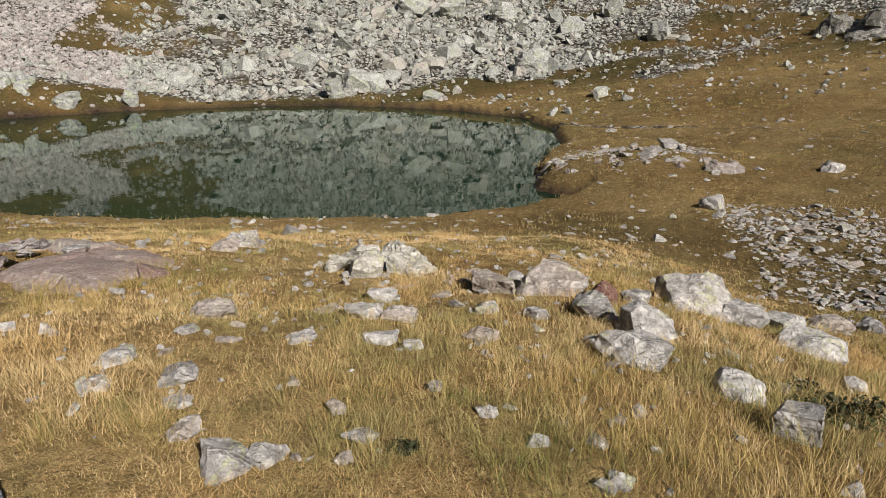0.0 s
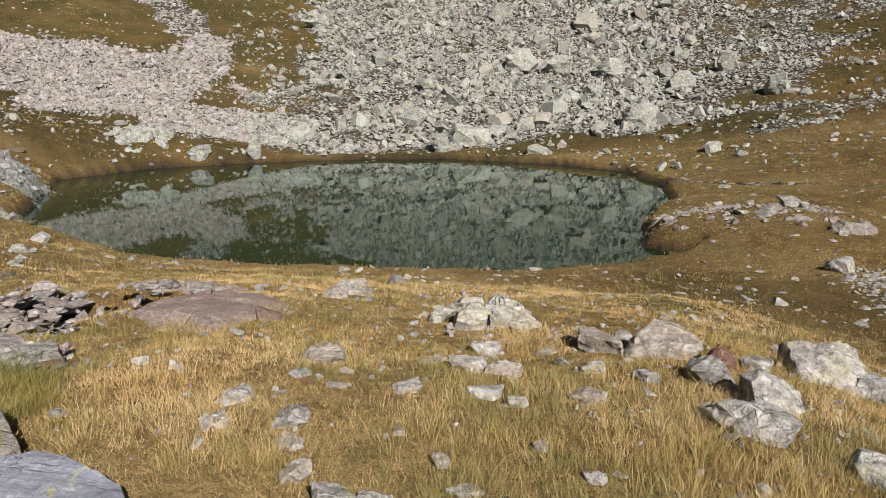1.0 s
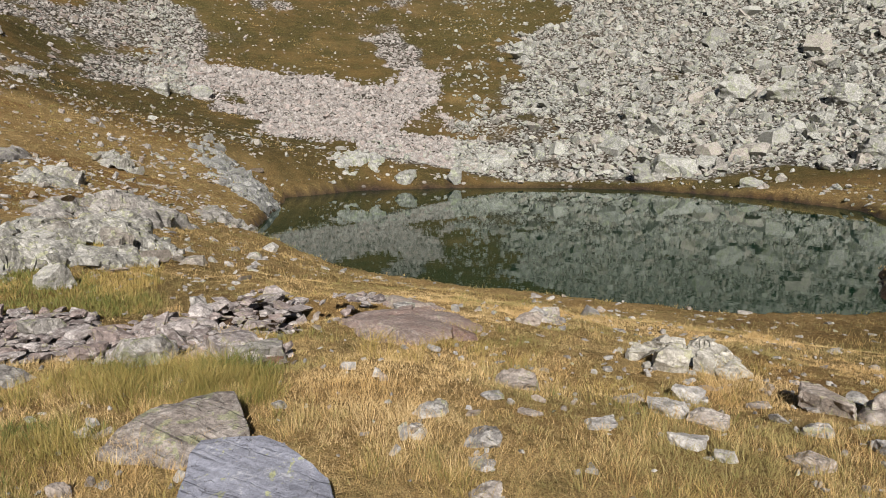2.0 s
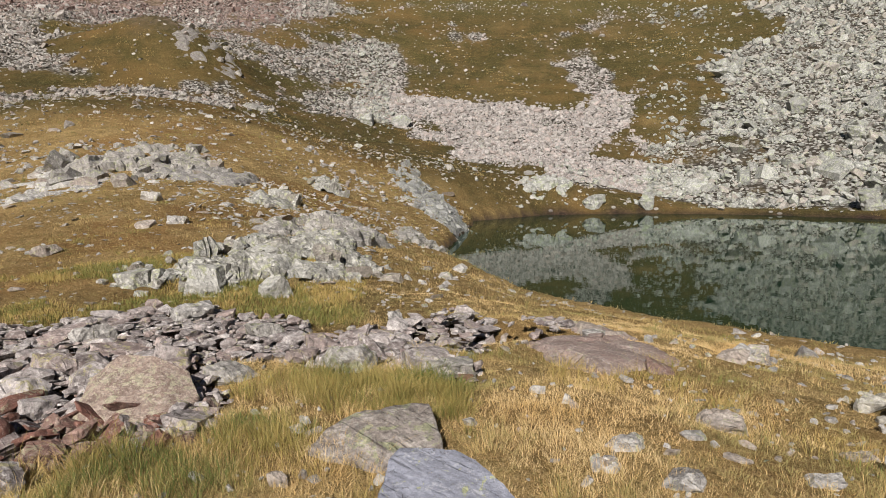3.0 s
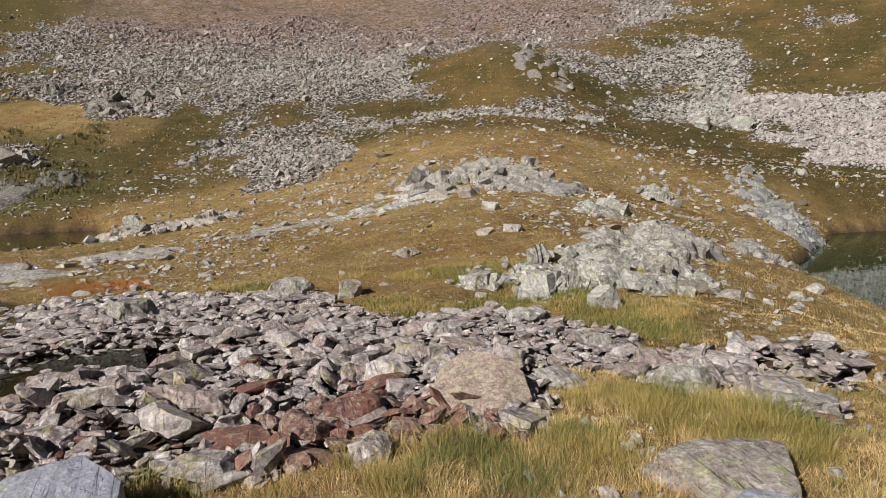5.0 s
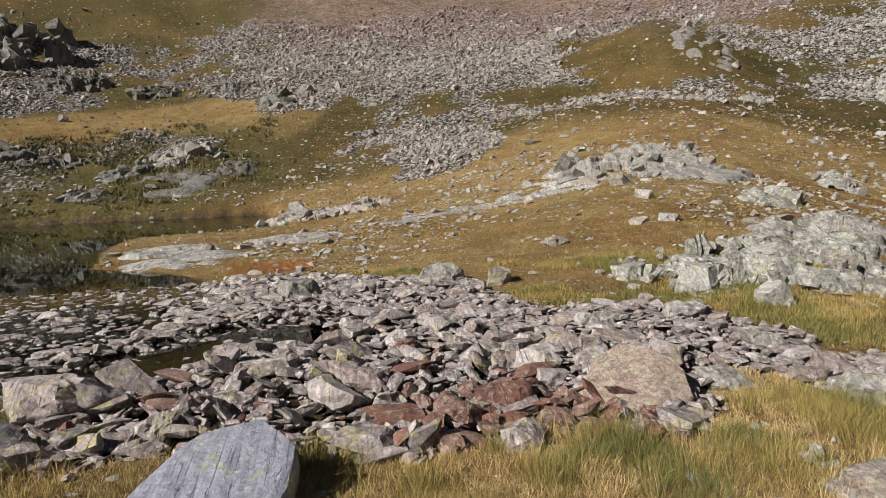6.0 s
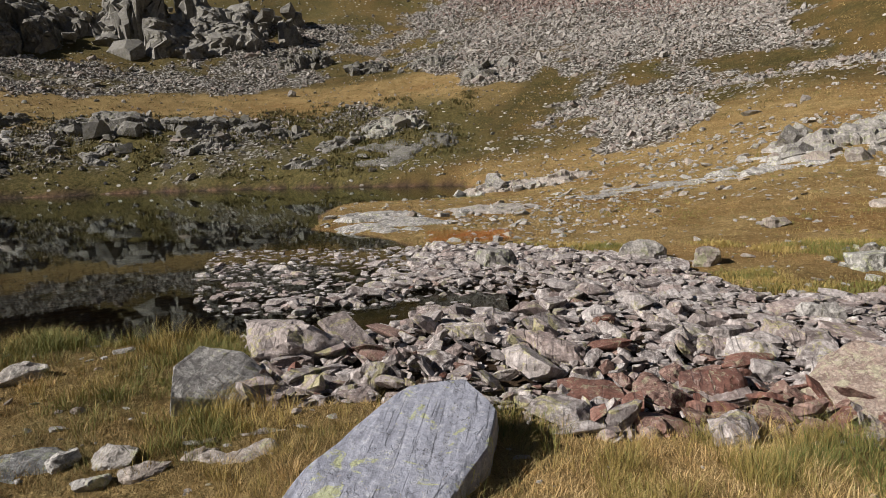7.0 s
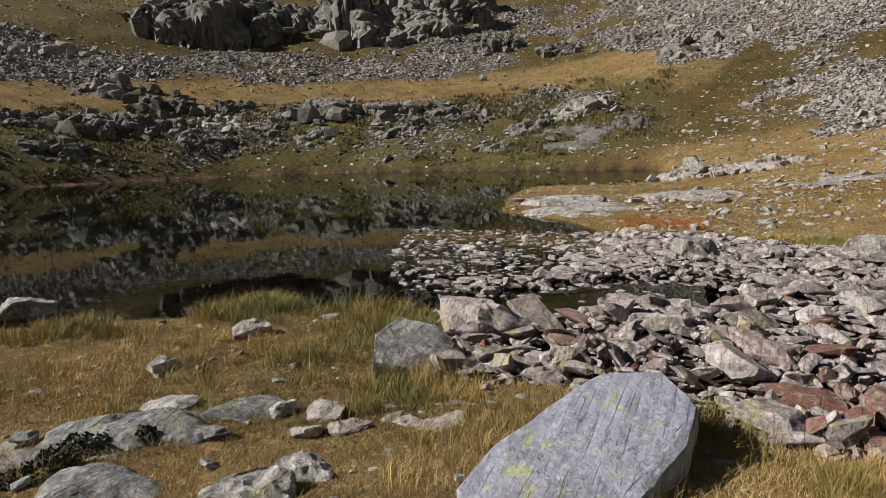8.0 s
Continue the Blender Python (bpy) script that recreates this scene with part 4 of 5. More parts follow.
def cells(lx, ly, centres):
    """The nearest centre to each point, and how near the joint between two of them lies."""
    d = np.hypot(lx.ravel()[:, None] - centres[None, :, 0], ly.ravel()[:, None] - centres[None, :, 1])
    two = np.partition(d, 1, axis=1)[:, :2]
    return d.argmin(1).reshape(lx.shape), (two[:, 1] - two[:, 0]).reshape(lx.shape)


def bedrock(parent, bearing, cx, cy, width, depth, height, size, seed, strike, material, low):
    """Solid rock split by joints into steps of uneven height, standing out of the ground."""
    rng = np.random.default_rng(seed)
    nu, nv = int(np.clip(width / size * 15, 44, 130)), int(np.clip(depth / size * 15, 40, 96))
    u, v = np.meshgrid(np.linspace(-1.15, 1.15, nu), np.linspace(-1.15, 1.15, nv))
    u, v = u + rng.normal(0, 0.5 / nu, u.shape), v + rng.normal(0, 0.5 / nv, v.shape)
    lx, ly = u * width / 2, v * depth / 2
    c, s = math.cos(radians(bearing)), math.sin(radians(bearing))
    px, py = cx + c * lx - s * ly, cy + s * lx + c * ly
    q = np.hypot(u, v) + 0.42 * rough(px, py, max(1.6 * size, 0.2 * width), seed) + 0.12 * rough(px, py, 0.6 * size, seed + 3)
    rim = ramp(1.02, 0.5, q) ** 0.6
    a = radians(strike)
    wx, wy = lx + 0.35 * size * rough(px, py, size, seed + 5), ly + 0.35 * size * rough(px, py, size, seed + 6)
    sx, sy = (wx * math.cos(a) + wy * math.sin(a)) / 1.7, wy * math.cos(a) - wx * math.sin(a)
    h = 0
    reach = max(width, depth) * 0.6
    for level, step in ((1.0, 1.0), (0.42, 0.24), (0.18, 0.07)):
        k = int(np.clip(4 * reach * reach / 1.7 / (size * level) ** 2, 8, 700))
        centres = rng.uniform(-reach, reach, (k, 2)) / np.array([1.7, 1.0])
        cell, joint = cells(sx, sy, centres)
        tone, tip = rng.uniform(low, 1.0, k), rng.normal(0, 0.22, (k, 2))
        if level == 1.0:
            tone = np.where(rng.uniform(0, 1, k) < 0.3, -0.2, tone)
            h = height * rim * tone[cell]
        else:
            h = h + step * min(size, 1.6 * height) * rim * (tone[cell] - 0.5 * (1 + low))
        h = h + (tip[cell, 0] * (sx - centres[cell, 0]) + tip[cell, 1] * (sy - centres[cell, 1])) * rim * step * min(1.0, 2.0 * height / size)
        h = h - 0.2 * min(size, 2 * height) * level * ramp(0.16 * size * level, 0.0, joint)
    h = h + min(size, 2 * height) * (0.09 * rough(px, py, 0.5 * size, seed + 7) + 0.035 * rough(px, py, 0.12 * size, seed + 8)) * ramp(1.15, 0.8, q)
    e = np.pad(h, 1, mode="edge")
    h = 0.4 * h + 0.15 * (e[:-2, 1:-1] + e[2:, 1:-1] + e[1:-1, :-2] + e[1:-1, 2:])
    z = land(px, py) + h - 0.05 * min(size, height) - 0.7 * min(size, height) * ramp(0.85, 1.15, q)
    # ledges: steep faces are cut back and stand out again on their way up
    g = 0.34 * min(size, height)
    away = g * rough(lx, 2.2 * z, 0.7 * size, seed + 9) + 0.5 * g * rough(lx, 3 * z, 0.25 * size, seed + 10)
    aside = g * rough(ly, 2.2 * z, 0.7 * size, seed + 11) + 0.5 * g * rough(ly, 3 * z, 0.25 * size, seed + 12)
    px, py = px + c * aside - s * away, py + s * aside + c * away
    i, j = np.meshgrid(np.arange(nv - 1), np.arange(nu - 1), indexing="ij")
    f = np.stack([i * nu + j, i * nu + j + 1, (i + 1) * nu + j + 1, (i + 1) * nu + j], -1).reshape(-1, 4)
    f = f[q.ravel()[f].min(1) < 1.15]
    keep, f = np.unique(f, return_inverse=True)
    verts = np.stack([px, py, z], -1).reshape(-1, 3)[keep] - np.array(parent.location)
    me = mesh_of("bedrock", verts, f.reshape(-1, 4), material, True)
    me.set_sharp_from_angle(angle=0.5)
    piece = new("bedrock", me)
    piece.parent = parent


def outcrop(bearing, rng, width, depth, height, size, material, label, seed, strike=0.0, blocks=40, flat=0.0, name="rock_outcrop", stack=False, low=None):
    """Jointed bedrock breaking through the turf, with loose blocks on and round it."""
    kind = (material.name, rng < 12)
    if kind not in BLOCKS:
        BLOCKS[kind] = [block_mesh(700 + k, material, 2 if rng < 12 else 1) for k in range(14)]
    shapes = BLOCKS[kind]
    rnd = random.Random(seed)
    cx, cy = at(bearing, rng + depth / 2)
    ob = new(name)
    ob.location = (cx, cy, land_at(cx, cy))
    back = Matrix.Translation(-ob.location)
    tagged(ob, label, "cliff" if name == "cliff" else "rock outcrop", "bedrock outcrops")
    height = (0.55 if stack else 0.8) * height
    low = low if low is not None else 0.55 if flat else 0.3
    bedrock(ob, bearing, cx, cy, width, depth, height, size, seed, strike, material, low)
    c, s = math.cos(radians(bearing)), math.sin(radians(bearing))
    spots = []
    for k in range(max(5, int((0.15 if flat else 0.6) * blocks))):
        u, v = rnd.uniform(-1.15, 1.15), rnd.uniform(-1.15, 1.15)
        while u * u + v * v > 1.3:
            u, v = rnd.uniform(-1.15, 1.15), rnd.uniform(-1.15, 1.15)
        lx, ly = u * width / 2, v * depth / 2
        spots.append((u, v, cx + c * lx - s * ly, cy + s * lx + c * ly))
    floor = land(np.array([q[2] for q in spots]), np.array([q[3] for q in spots]))
    for (u, v, px, py), pz in zip(spots, floor):
        b = size * min(0.5 if flat else 1.2, 0.22 + 0.3 * rnd.expovariate(1.0))
        tall = b * rnd.uniform(0.5, 0.95) * (0.45 if flat else 1.0)
        up = (0.8 if stack else 0.5) * height * max(0.0, 1 - u * u - v * v) ** 0.4 * rnd.uniform(0.2, 1.0)
        m = pose(px, py, float(pz) + up + 0.1 * tall, rnd.gauss(0, 14), rnd.gauss(0, 14), bearing + strike + rnd.gauss(0, 25) + (180 if rnd.random() < 0.5 else 0))
        piece = new("block", shapes[rnd.randrange(len(shapes))])
        piece.parent = ob
        piece.matrix_local = back @ m @ Matrix.Diagonal((b * rnd.uniform(0.9, 1.5), b * rnd.uniform(0.6, 1.1), tall, 1))
    return ob


build_talus()
build_bed()

# ---- the large rocks by the stand ----


def corner_block(name, corners, low, material, label, category, group="", cuts=4, amount=0.012, seed=3, strata=0.01):
    """A rock from the corners of its top (bearing, range, height) and the level of its foot."""
    pts = []
    for b, r, z in corners:
        x, y = at(b, r)
        pts += [Vector((x, y, z)), Vector((x, y, low))]
    mid = sum(pts, Vector()) / len(pts)
    mid.z = low
    bm = bmesh.new()
    for p in pts:
        bm.verts.new(p - mid)
    bmesh.ops.convex_hull(bm, input=bm.verts)
    bmesh.ops.delete(bm, geom=[v for v in bm.verts if not v.link_faces], context="VERTS")
    bmesh.ops.recalc_face_normals(bm, faces=bm.faces)
    carve(bm, cuts, amount, seed, strata)
    ob = new(name, part_mesh(name, bm, material, True))
    ob.location = mid
    return tagged(ob, label, category, group)


corner_block("boulder", [(120.8, 3.05, 1.97), (116.5, 3.38, 2.05), (108.3, 3.8, 2.16), (106.8, 4.02, 2.19), (101.7, 4.05, 2.21), (99.0, 3.72, 2.13), (100.1, 3.4, 2.04), (104.3, 2.98, 1.97), (109.6, 2.7, 1.92), (117.5, 2.75, 1.88)],
             1.66, ROCK_GREY, "big blue-grey boulder with yellow-green lichen beside the stream bed", "boulder", cuts=5, amount=0.015, strata=0.008)
corner_block("boulder", [(126.3, 4.9, 2.02), (125.6, 5.2, 2.14), (123.5, 5.5, 2.19), (120.0, 5.5, 2.09), (117.9, 5.3, 1.9), (117.8, 5.1, 1.82), (120.5, 4.95, 1.88), (123.5, 4.9, 1.94)],
             1.7, ROCK_STONE, "pale grey boulder with a dark overhang beside the stream bed", "boulder", amount=0.016, seed=9)
corner_block("boulder", [(73.6, 5.15, 1.80), (72.2, 5.5, 1.98), (69.8, 5.6, 2.14), (67.2, 5.5, 2.13), (64.6, 5.35, 2.0), (63.9, 5.1, 1.86), (66.4, 4.8, 1.78), (70.5, 4.9, 1.78)],
             1.6, ROCK_LICHEN_RED, "large rusty boulder crusted with pale lichen in the stream bed", "boulder", amount=0.02, seed=5)
corner_block("rock_slab", [(47.6, 3.2, 2.07), (46.5, 3.32, 2.08), (40.6, 3.25, 2.08), (35.0, 2.86, 2.04), (34.0, 2.5, 2.0), (41, 2.3, 1.98), (49.3, 2.72, 2.02)],
             1.8, ROCK_GREY, "flat blue-grey schist slab lying in the grass", "rock", "slabs in the grass", cuts=5, amount=0.022, seed=7, strata=0.03)
corner_block("rock_slab", [(55.0, 3.6, 1.99), (53.0, 3.75, 2.04), (50.5, 3.9, 2.06), (46.0, 3.95, 2.08), (43.6, 3.9, 2.1), (42.3, 3.5, 2.03), (46.5, 3.3, 1.93), (52.0, 3.4, 1.92)],
             1.8, ROCK_PALETHING, "broad grey slab with lichen spots lying in the grass", "rock", "slabs in the grass", cuts=5, amount=0.025, seed=8, strata=0.02)

# ---- stones on the turf: bearing, range, width, height ----
for k, (b, r, w, h) in enumerate([(18.1, 4.5, 0.40, 0.17), (20.9, 3.3, 0.25, 0.13), (25.8, 3.7, 0.27, 0.09), (27.0, 3.4, 0.12, 0.1), (20.2, 2.75, 0.18, 0.1),
                                  (6.3, 2.85, 0.12, 0.09), (-2.9, 3.1, 0.10, 0.06), (3.4, 5.1, 0.26, 0.16), (-6.4, 3.9, 0.30, 0.12), (3.0, 3.85, 0.24, 0.1), (-8.3, 2.8, 0.13, 0.05)]):
    stone(b, r, w, h, None, ROCK_STONE, seed=20 + k, turn=23 * k % 50 - 25, tilt=9 - k % 5 * 4)
for k, (b, r, w, h) in enumerate([(-21.9, 3.05, 0.10, 0.09), (-19.5, 5.4, 0.28, 0.14), (-11.1, 4.5, 0.22, 0.11), (-0.3, 3.7, 0.15, 0.07), (20.8, 3.05, 0.17, 0.05), (10.4, 3.85, 0.24, 0.08),
                                  (-6.6, 4.65, 0.23, 0.12), (-34.2, 6.6, 0.46, 0.13), (-19.0, 2.72, 0.12, 0.05), (20.3, 4.1, 0.18, 0.06), (16.7, 3.85, 0.16, 0.05), (8.5, 4.55, 0.25, 0.05)]):
    stone(b, r, w, h, None, ROCK_STONE, seed=40 + k, turn=31 * k % 60 - 30, tilt=6 - k % 4 * 4)
for k, (b, r, w, h) in enumerate([(-36.8, 7.0, 0.3, 0.12), (-23.9, 13.6, 0.55, 0.28), (-31.9, 17.4, 0.6, 0.32), (-19.9, 18.5, 0.65, 0.35), (26.0, 3.72, 0.22, 0.07), (17.7, 7.0, 0.42, 0.2), (27.1, 3.42, 0.12, 0.09),
                                  (57.5, 3.3, 0.14, 0.1), (-21.8, 2.45, 0.13, 0.06), (5.2, 2.4, 0.10, 0.06), (3.5, 2.55, 0.17, 0.06), (46.6, 7.4, 0.24, 0.27)]):
    stone(b, r, w, h, None, ROCK_STONE, seed=60 + k, turn=19 * k % 60 - 30, tilt=8 - k % 4 * 5)
for k, (b, r, w, h) in enumerate([(67.4, 15.5, 0.5, 0.16), (64.8, 15.6, 0.55, 0.2), (74.2, 13.9, 0.65, 0.2), (66.7, 20.1, 0.75, 0.28), (64.1, 8.1, 0.6, 0.26), (72.3, 7.6, 0.3, 0.26), (70.6, 7.55, 0.3, 0.3),
                                  (142.9, 4.7, 0.5, 0.07), (135.7, 6.3, 0.42, 0.2), (130.1, 19.0, 0.6, 0.5), (151.4, 8.8, 0.75, 0.35), (143.0, 5.6, 0.28, 0.13)]):
    stone(b, r, w, h, None, ROCK_STONE, seed=80 + k, turn=27 * k % 60 - 30, tilt=8 - k % 4 * 5)

# ---- the cluster of rocks at the brink of the bank ----
CLUSTER = "rocks at the brink of the bank"
stone(-12.0, 5.3, 0.66, 0.30, 0.42, ROCK_STONE, "smooth pale grey rock at the brink of the bank", 12, 10, 8, 101, "rock", CLUSTER, 0.6)
stone(-6.9, 5.35, 0.50, 0.2, 0.35, ROCK_STONE, "jagged pale rock at the brink of the bank", -10, 0, 4, 102, "rock", CLUSTER, 0.5, 0.05)
stone(-16.0, 4.7, 0.38, 0.27, 0.34, ROCK_STONE, "pale broken rock at the brink of the bank", 20, 12, 0, 103, "rock", CLUSTER, 0.6)
stone(-16.9, 5.15, 0.33, 0.26, 0.3, ROCK_RED, "dark rusty rock at the brink of the bank", 15, 0, 6, 104, "rock", CLUSTER, 0.7)
stone(-21.0, 4.35, 0.46, 0.32, 0.36, ROCK_STONE, "pale upright rock leaning on a slab", 15, 10, 12, 105, "rock", CLUSTER, 0.6)
stone(-19.9, 3.8, 0.62, 0.2, 0.42, ROCK_STONE, "flat layered grey slab in the grass", -8, -8, 6, 106, "rock", CLUSTER, 0.6, 0.05)
stone(-24.2, 5.75, 0.72, 0.42, 0.6, ROCK_STONE, "dark grey cracked boulder at the brink of the bank", 25, 6, 10, 107, "boulder", CLUSTER, 0.6, 0.04)
stone(-28.0, 5.9, 0.5, 0.22, 0.4, ROCK_STONE, "grey rock beside the cracked boulder", 10, 0, 10, 108, "rock", CLUSTER, 0.6)
stone(-29.5, 3.6, 0.33, 0.17, 0.24, ROCK_STONE, "white-faced stone beside a dark shrub", 0, 10, 5, 109, "stone", CLUSTER, 0.6)
stone(-34.3, 3.25, 0.23, 0.27, 0.2, ROCK_STONE, "square upright grey block in the grass", 5, 6, -4, 110, "stone", CLUSTER, 0.95, 0.05)
stone(-33.7, 5.45, 0.58, 0.24, 0.45, ROCK_STONE, "lichen-green rock on the bank", 0, 6, 8, 111, "rock", CLUSTER, 0.6)
stone(-31.1, 6.2, 0.44, 0.2, 0.4, ROCK_STONE, "low grey rock on the bank", 0, 6, 0, 112, "rock", CLUSTER, 0.6)
stone(15.8, 2.4, 0.26, 0.15, 0.2, ROCK_STONE, "rough twin-peaked grey stone in the grass", 15, 0, 14, 113, "stone", CLUSTER, 0.6)
stone(12.6, 2.42, 0.2, 0.12, 0.18, ROCK_STONE, "rough grey stone beside its twin in the grass", -15, 0, -10, 114, "stone", CLUSTER, 0.6)
stone(4.8, 4.45, 0.34, 0.13, 0.2, ROCK_STONE, "brown-grey split rock in the grass", 10, 0, 6, 115, "stone", CLUSTER, 0.7, 0.05)
stone(1.5, 4.4, 0.30, 0.14, 0.2, ROCK_STONE, "white split rock in the grass", -12, 6, 10, 116, "stone", CLUSTER, 0.6, 0.05)

# ---- named stones of the stream bed ----
stone(79.0, 4.05, 0.34, 0.22, 0.3, ROCK_BEDTHING, "pointed grey stone at the edge of the stream bed", 10, 10, 18, 121, group="stones of the stream bed")
stone(88.4, 6.5, 0.26, 0.16, 0.18, ROCK_RED, "square brick-red stone in the stream bed", 5, 0, 0, 122, group="stones of the stream bed", boxy=0.95)
stone(115.5, 5.7, 1.15, 0.30, 0.7, ROCK_BEDTHING, "long low grey rock at the pond's edge", -6, 0, 4, 123, "rock", "stones of the stream bed", 0.5, 0.04)
stone(114.7, 7.7, 0.25, 0.2, 0.22, ROCK_PALETHING, "pale square stone at the pond's edge", 10, 0, 6, 124, group="stones of the stream bed", boxy=0.9)
stone(111.7, 7.1, 0.52, 0.2, 0.4, ROCK_BEDTHING, "rounded grey stone at the pond's edge", 0, 0, 0, 125, "rock", "stones of the stream bed", 0.3)
stone(103.0, 6.9, 0.7, 0.16, 0.5, ROCK_BEDTHING, "flat grey stone at the pond's edge", 0, 0, 3, 126, "rock", "stones of the stream bed", 0.5)
stone(80.0, 4.9, 0.55, 0.22, 0.4, ROCK_RED, "dark red slab tilted in the stream bed", 8, 8, -6, 127, "rock", "stones of the stream bed", 0.6)
stone(84.0, 4.6, 0.5, 0.2, 0.4, ROCK_RED, "rust-red slab in the stream bed", -8, 8, 6, 128, "rock", "stones of the stream bed", 0.6)
stone(77.0, 5.9, 0.6, 0.25, 0.4, ROCK_BEDTHING, "lichen-spotted slab in the stream bed", 12, 0, 6, 129, "rock", "stones of the stream bed", 0.6)
stone(93.0, 5.4, 0.6, 0.2, 0.4, ROCK_BEDTHING, "yellow-spotted grey slab in the stream bed", -5, 0, 4, 130, "rock", "stones of the stream bed", 0.6)
stone(110.0, 4.9, 0.34, 0.3, 0.2, ROCK_BEDTHING, "upright yellow-spotted stone in the stream bed", 0, 0, 10, 131, group="stones of the stream bed", boxy=0.6)
stone(74.0, 6.5, 0.5, 0.24, 0.35, ROCK_BEDTHING, "grey slab in the stream bed", 0, 0, 4, 132, "rock", "stones of the stream bed", 0.6)
stone(97.0, 9.8, 0.8, 0.3, 0.5, ROCK_PALETHING, "pale rock on the far side of the stream bed", 0, 0, 4, 133, "rock", "stones of the stream bed", 0.6)
stone(84.5, 10.6, 0.9, 0.32, 0.6, ROCK_PALETHING, "broad pale rock on the far side of the stream bed", 0, 0, 4, 134, "rock", "stones of the stream bed", 0.6)
stone(79.5, 10.3, 0.5, 0.3, 0.5, ROCK_PALETHING, "white rock on the far side of the stream bed", 20, 0, 4, 135, "rock", "stones of the stream bed", 0.6)
stone(58.0, 6.9, 0.5, 0.22, 0.4, ROCK_PALETHING, "pale rock by the narrow stream", 20, 0, 4, 136, "rock", "stones of the stream bed", 0.6)
stone(51.0, 5.35, 0.55, 0.26, 0.4, ROCK_PALETHING, "pink-grey rock by the narrow stream", 0, 0, 6, 137, "rock", "stones of the stream bed", 0.6)
stone(42.0, 5.2, 0.55, 0.14, 0.4, ROCK_PALETHING, "flat pink-grey slab by the narrow stream", 0, 0, 3, 138, "rock", "stones of the stream bed", 0.6)
stone(61.0, 5.5, 0.5, 0.16, 0.4, ROCK_PALETHING, "grey-green slab beside the rusty boulder", 25, 0, 8, 139, "rock", "stones of the stream bed", 0.6)

# ---- bedrock ----
outcrop(58.0, 9.3, 4.3, 3.6, 0.5, 0.5, ROCK_CRAG, "pale lichen-green crag breaking through the turf", 201, -20, 110, low=0.1)
outcrop(64.0, 10.2, 1.5, 1.2, 0.26, 0.35, ROCK_CRAG, "low pale crag in the turf", 214, 30, 20)
outcrop(52.6, 14.3, 3.3, 4.6, 0.6, 1.0, ROCK_PALETHING, "smooth grey whaleback of bedrock on the knoll", 202, 60, 34, flat=0.5)
outcrop(68.2, 24.0, 7.4, 8, 0.46, 0.7, ROCK_PALETHING, "bedrock ribs crowning the grassy knoll", 203, 20, 110, low=-0.15)
outcrop(76.0, 22.5, 4.6, 3, 0.18, 0.7, ROCK_STONE, "low bedrock ledge on the knoll's flank", 215, 25, 39, flat=0.4)
outcrop(72.5, 24.5, 4.0, 4, 0.3, 0.7, ROCK_STONE, "broken bedrock rib on the knoll", 250, -15, 30, flat=0.4)
outcrop(62.5, 23.5, 3.6, 4, 0.3, 0.7, ROCK_STONE, "broken bedrock rib on the knoll's shoulder", 251, 30, 30, flat=0.4)
outcrop(57.5, 20.0, 2.2, 2.5, 0.25, 0.6, ROCK_CRAG, "low pale rock in the knoll's turf", 252, 0, 16)
outcrop(52.6, 28.1, 1.9, 2.5, 0.75, 0.9, ROCK_CRAG, "pale jagged rock on the knoll", 204, 10, 12)
outcrop(44.6, 19.4, 1.8, 3.4, 0.5, 0.5, ROCK_CLIFF_SHADED, "dark overhung rock at the lake's tip", 205, -20, 34)
outcrop(42.4, 30.5, 2.6, 6.5, 0.5, 0.7, ROCK_SHEET, "grey rock spur dipping into the lake", 206, 30, 50)
outcrop(45.0, 34.0, 2.4, 9, 0.4, 0.7, ROCK_SHEET, "grey rock rib on the grassy spur", 216, 10, 40)
outcrop(28.8, 5.7, 1.45, 2.2, 0.10, 0.6, ROCK_PINK, "pinkish ice-worn slab at the brink above the lake", 207, 0, 24, flat=0.3)
outcrop(31.5, 7.2, 1.3, 0.8, 0.13, 0.4, ROCK_STONE, "broken pale ledge at the brink above the lake", 217, -20, 24, flat=0.4)
outcrop(61.6, 61.5, 6.5, 6, 0.35, 1.4, ROCK_FARSCREE, "grey rock face on a grassy knob high on the slope", 208, 60, 6, low=0.25)
outcrop(58.0, 54.0, 3, 2.5, 0.45, 1.2, ROCK_CLIFF_SHADED, "dark flat slab on the slope", 209, -20, 12, flat=0.4)
outcrop(33.0, 44.8, 4.2, 3.2, 0.6, 0.8, ROCK_TALUSTHING, "split bedrock at the foot of the scree", 210, 30, 12)
outcrop(106.0, 14.8, 4.2, 6.5, 0.16, 0.9, ROCK_STONE, "cracked grey bedrock tongue in the pond", 211, 0, 47, flat=0.4)
outcrop(97.5, 20.0, 3.5, 4, 0.09, 0.9, ROCK_STONE, "low bedrock sheet in the meadow", 218, 30, 24, flat=0.4)
outcrop(94.2, 29.5, 6.4, 2.4, 0.55, 0.6, ROCK_STONE, "layered grey ledge at the head of the pond", 212, 5, 60, low=0.4)
outcrop(84.0, 21.5, 4.4, 3.5, 0.20, 0.9, ROCK_STONE, "pale bedrock sheet at the edge of the meadow", 213, -20, 26, flat=0.4)
stone(96.6, 30.6, 0.95, 0.95, 0.8, ROCK_STONE, "square block standing on the ledge", 5, 0, 0, 140, "rock", "rocks by the pond", 0.95)
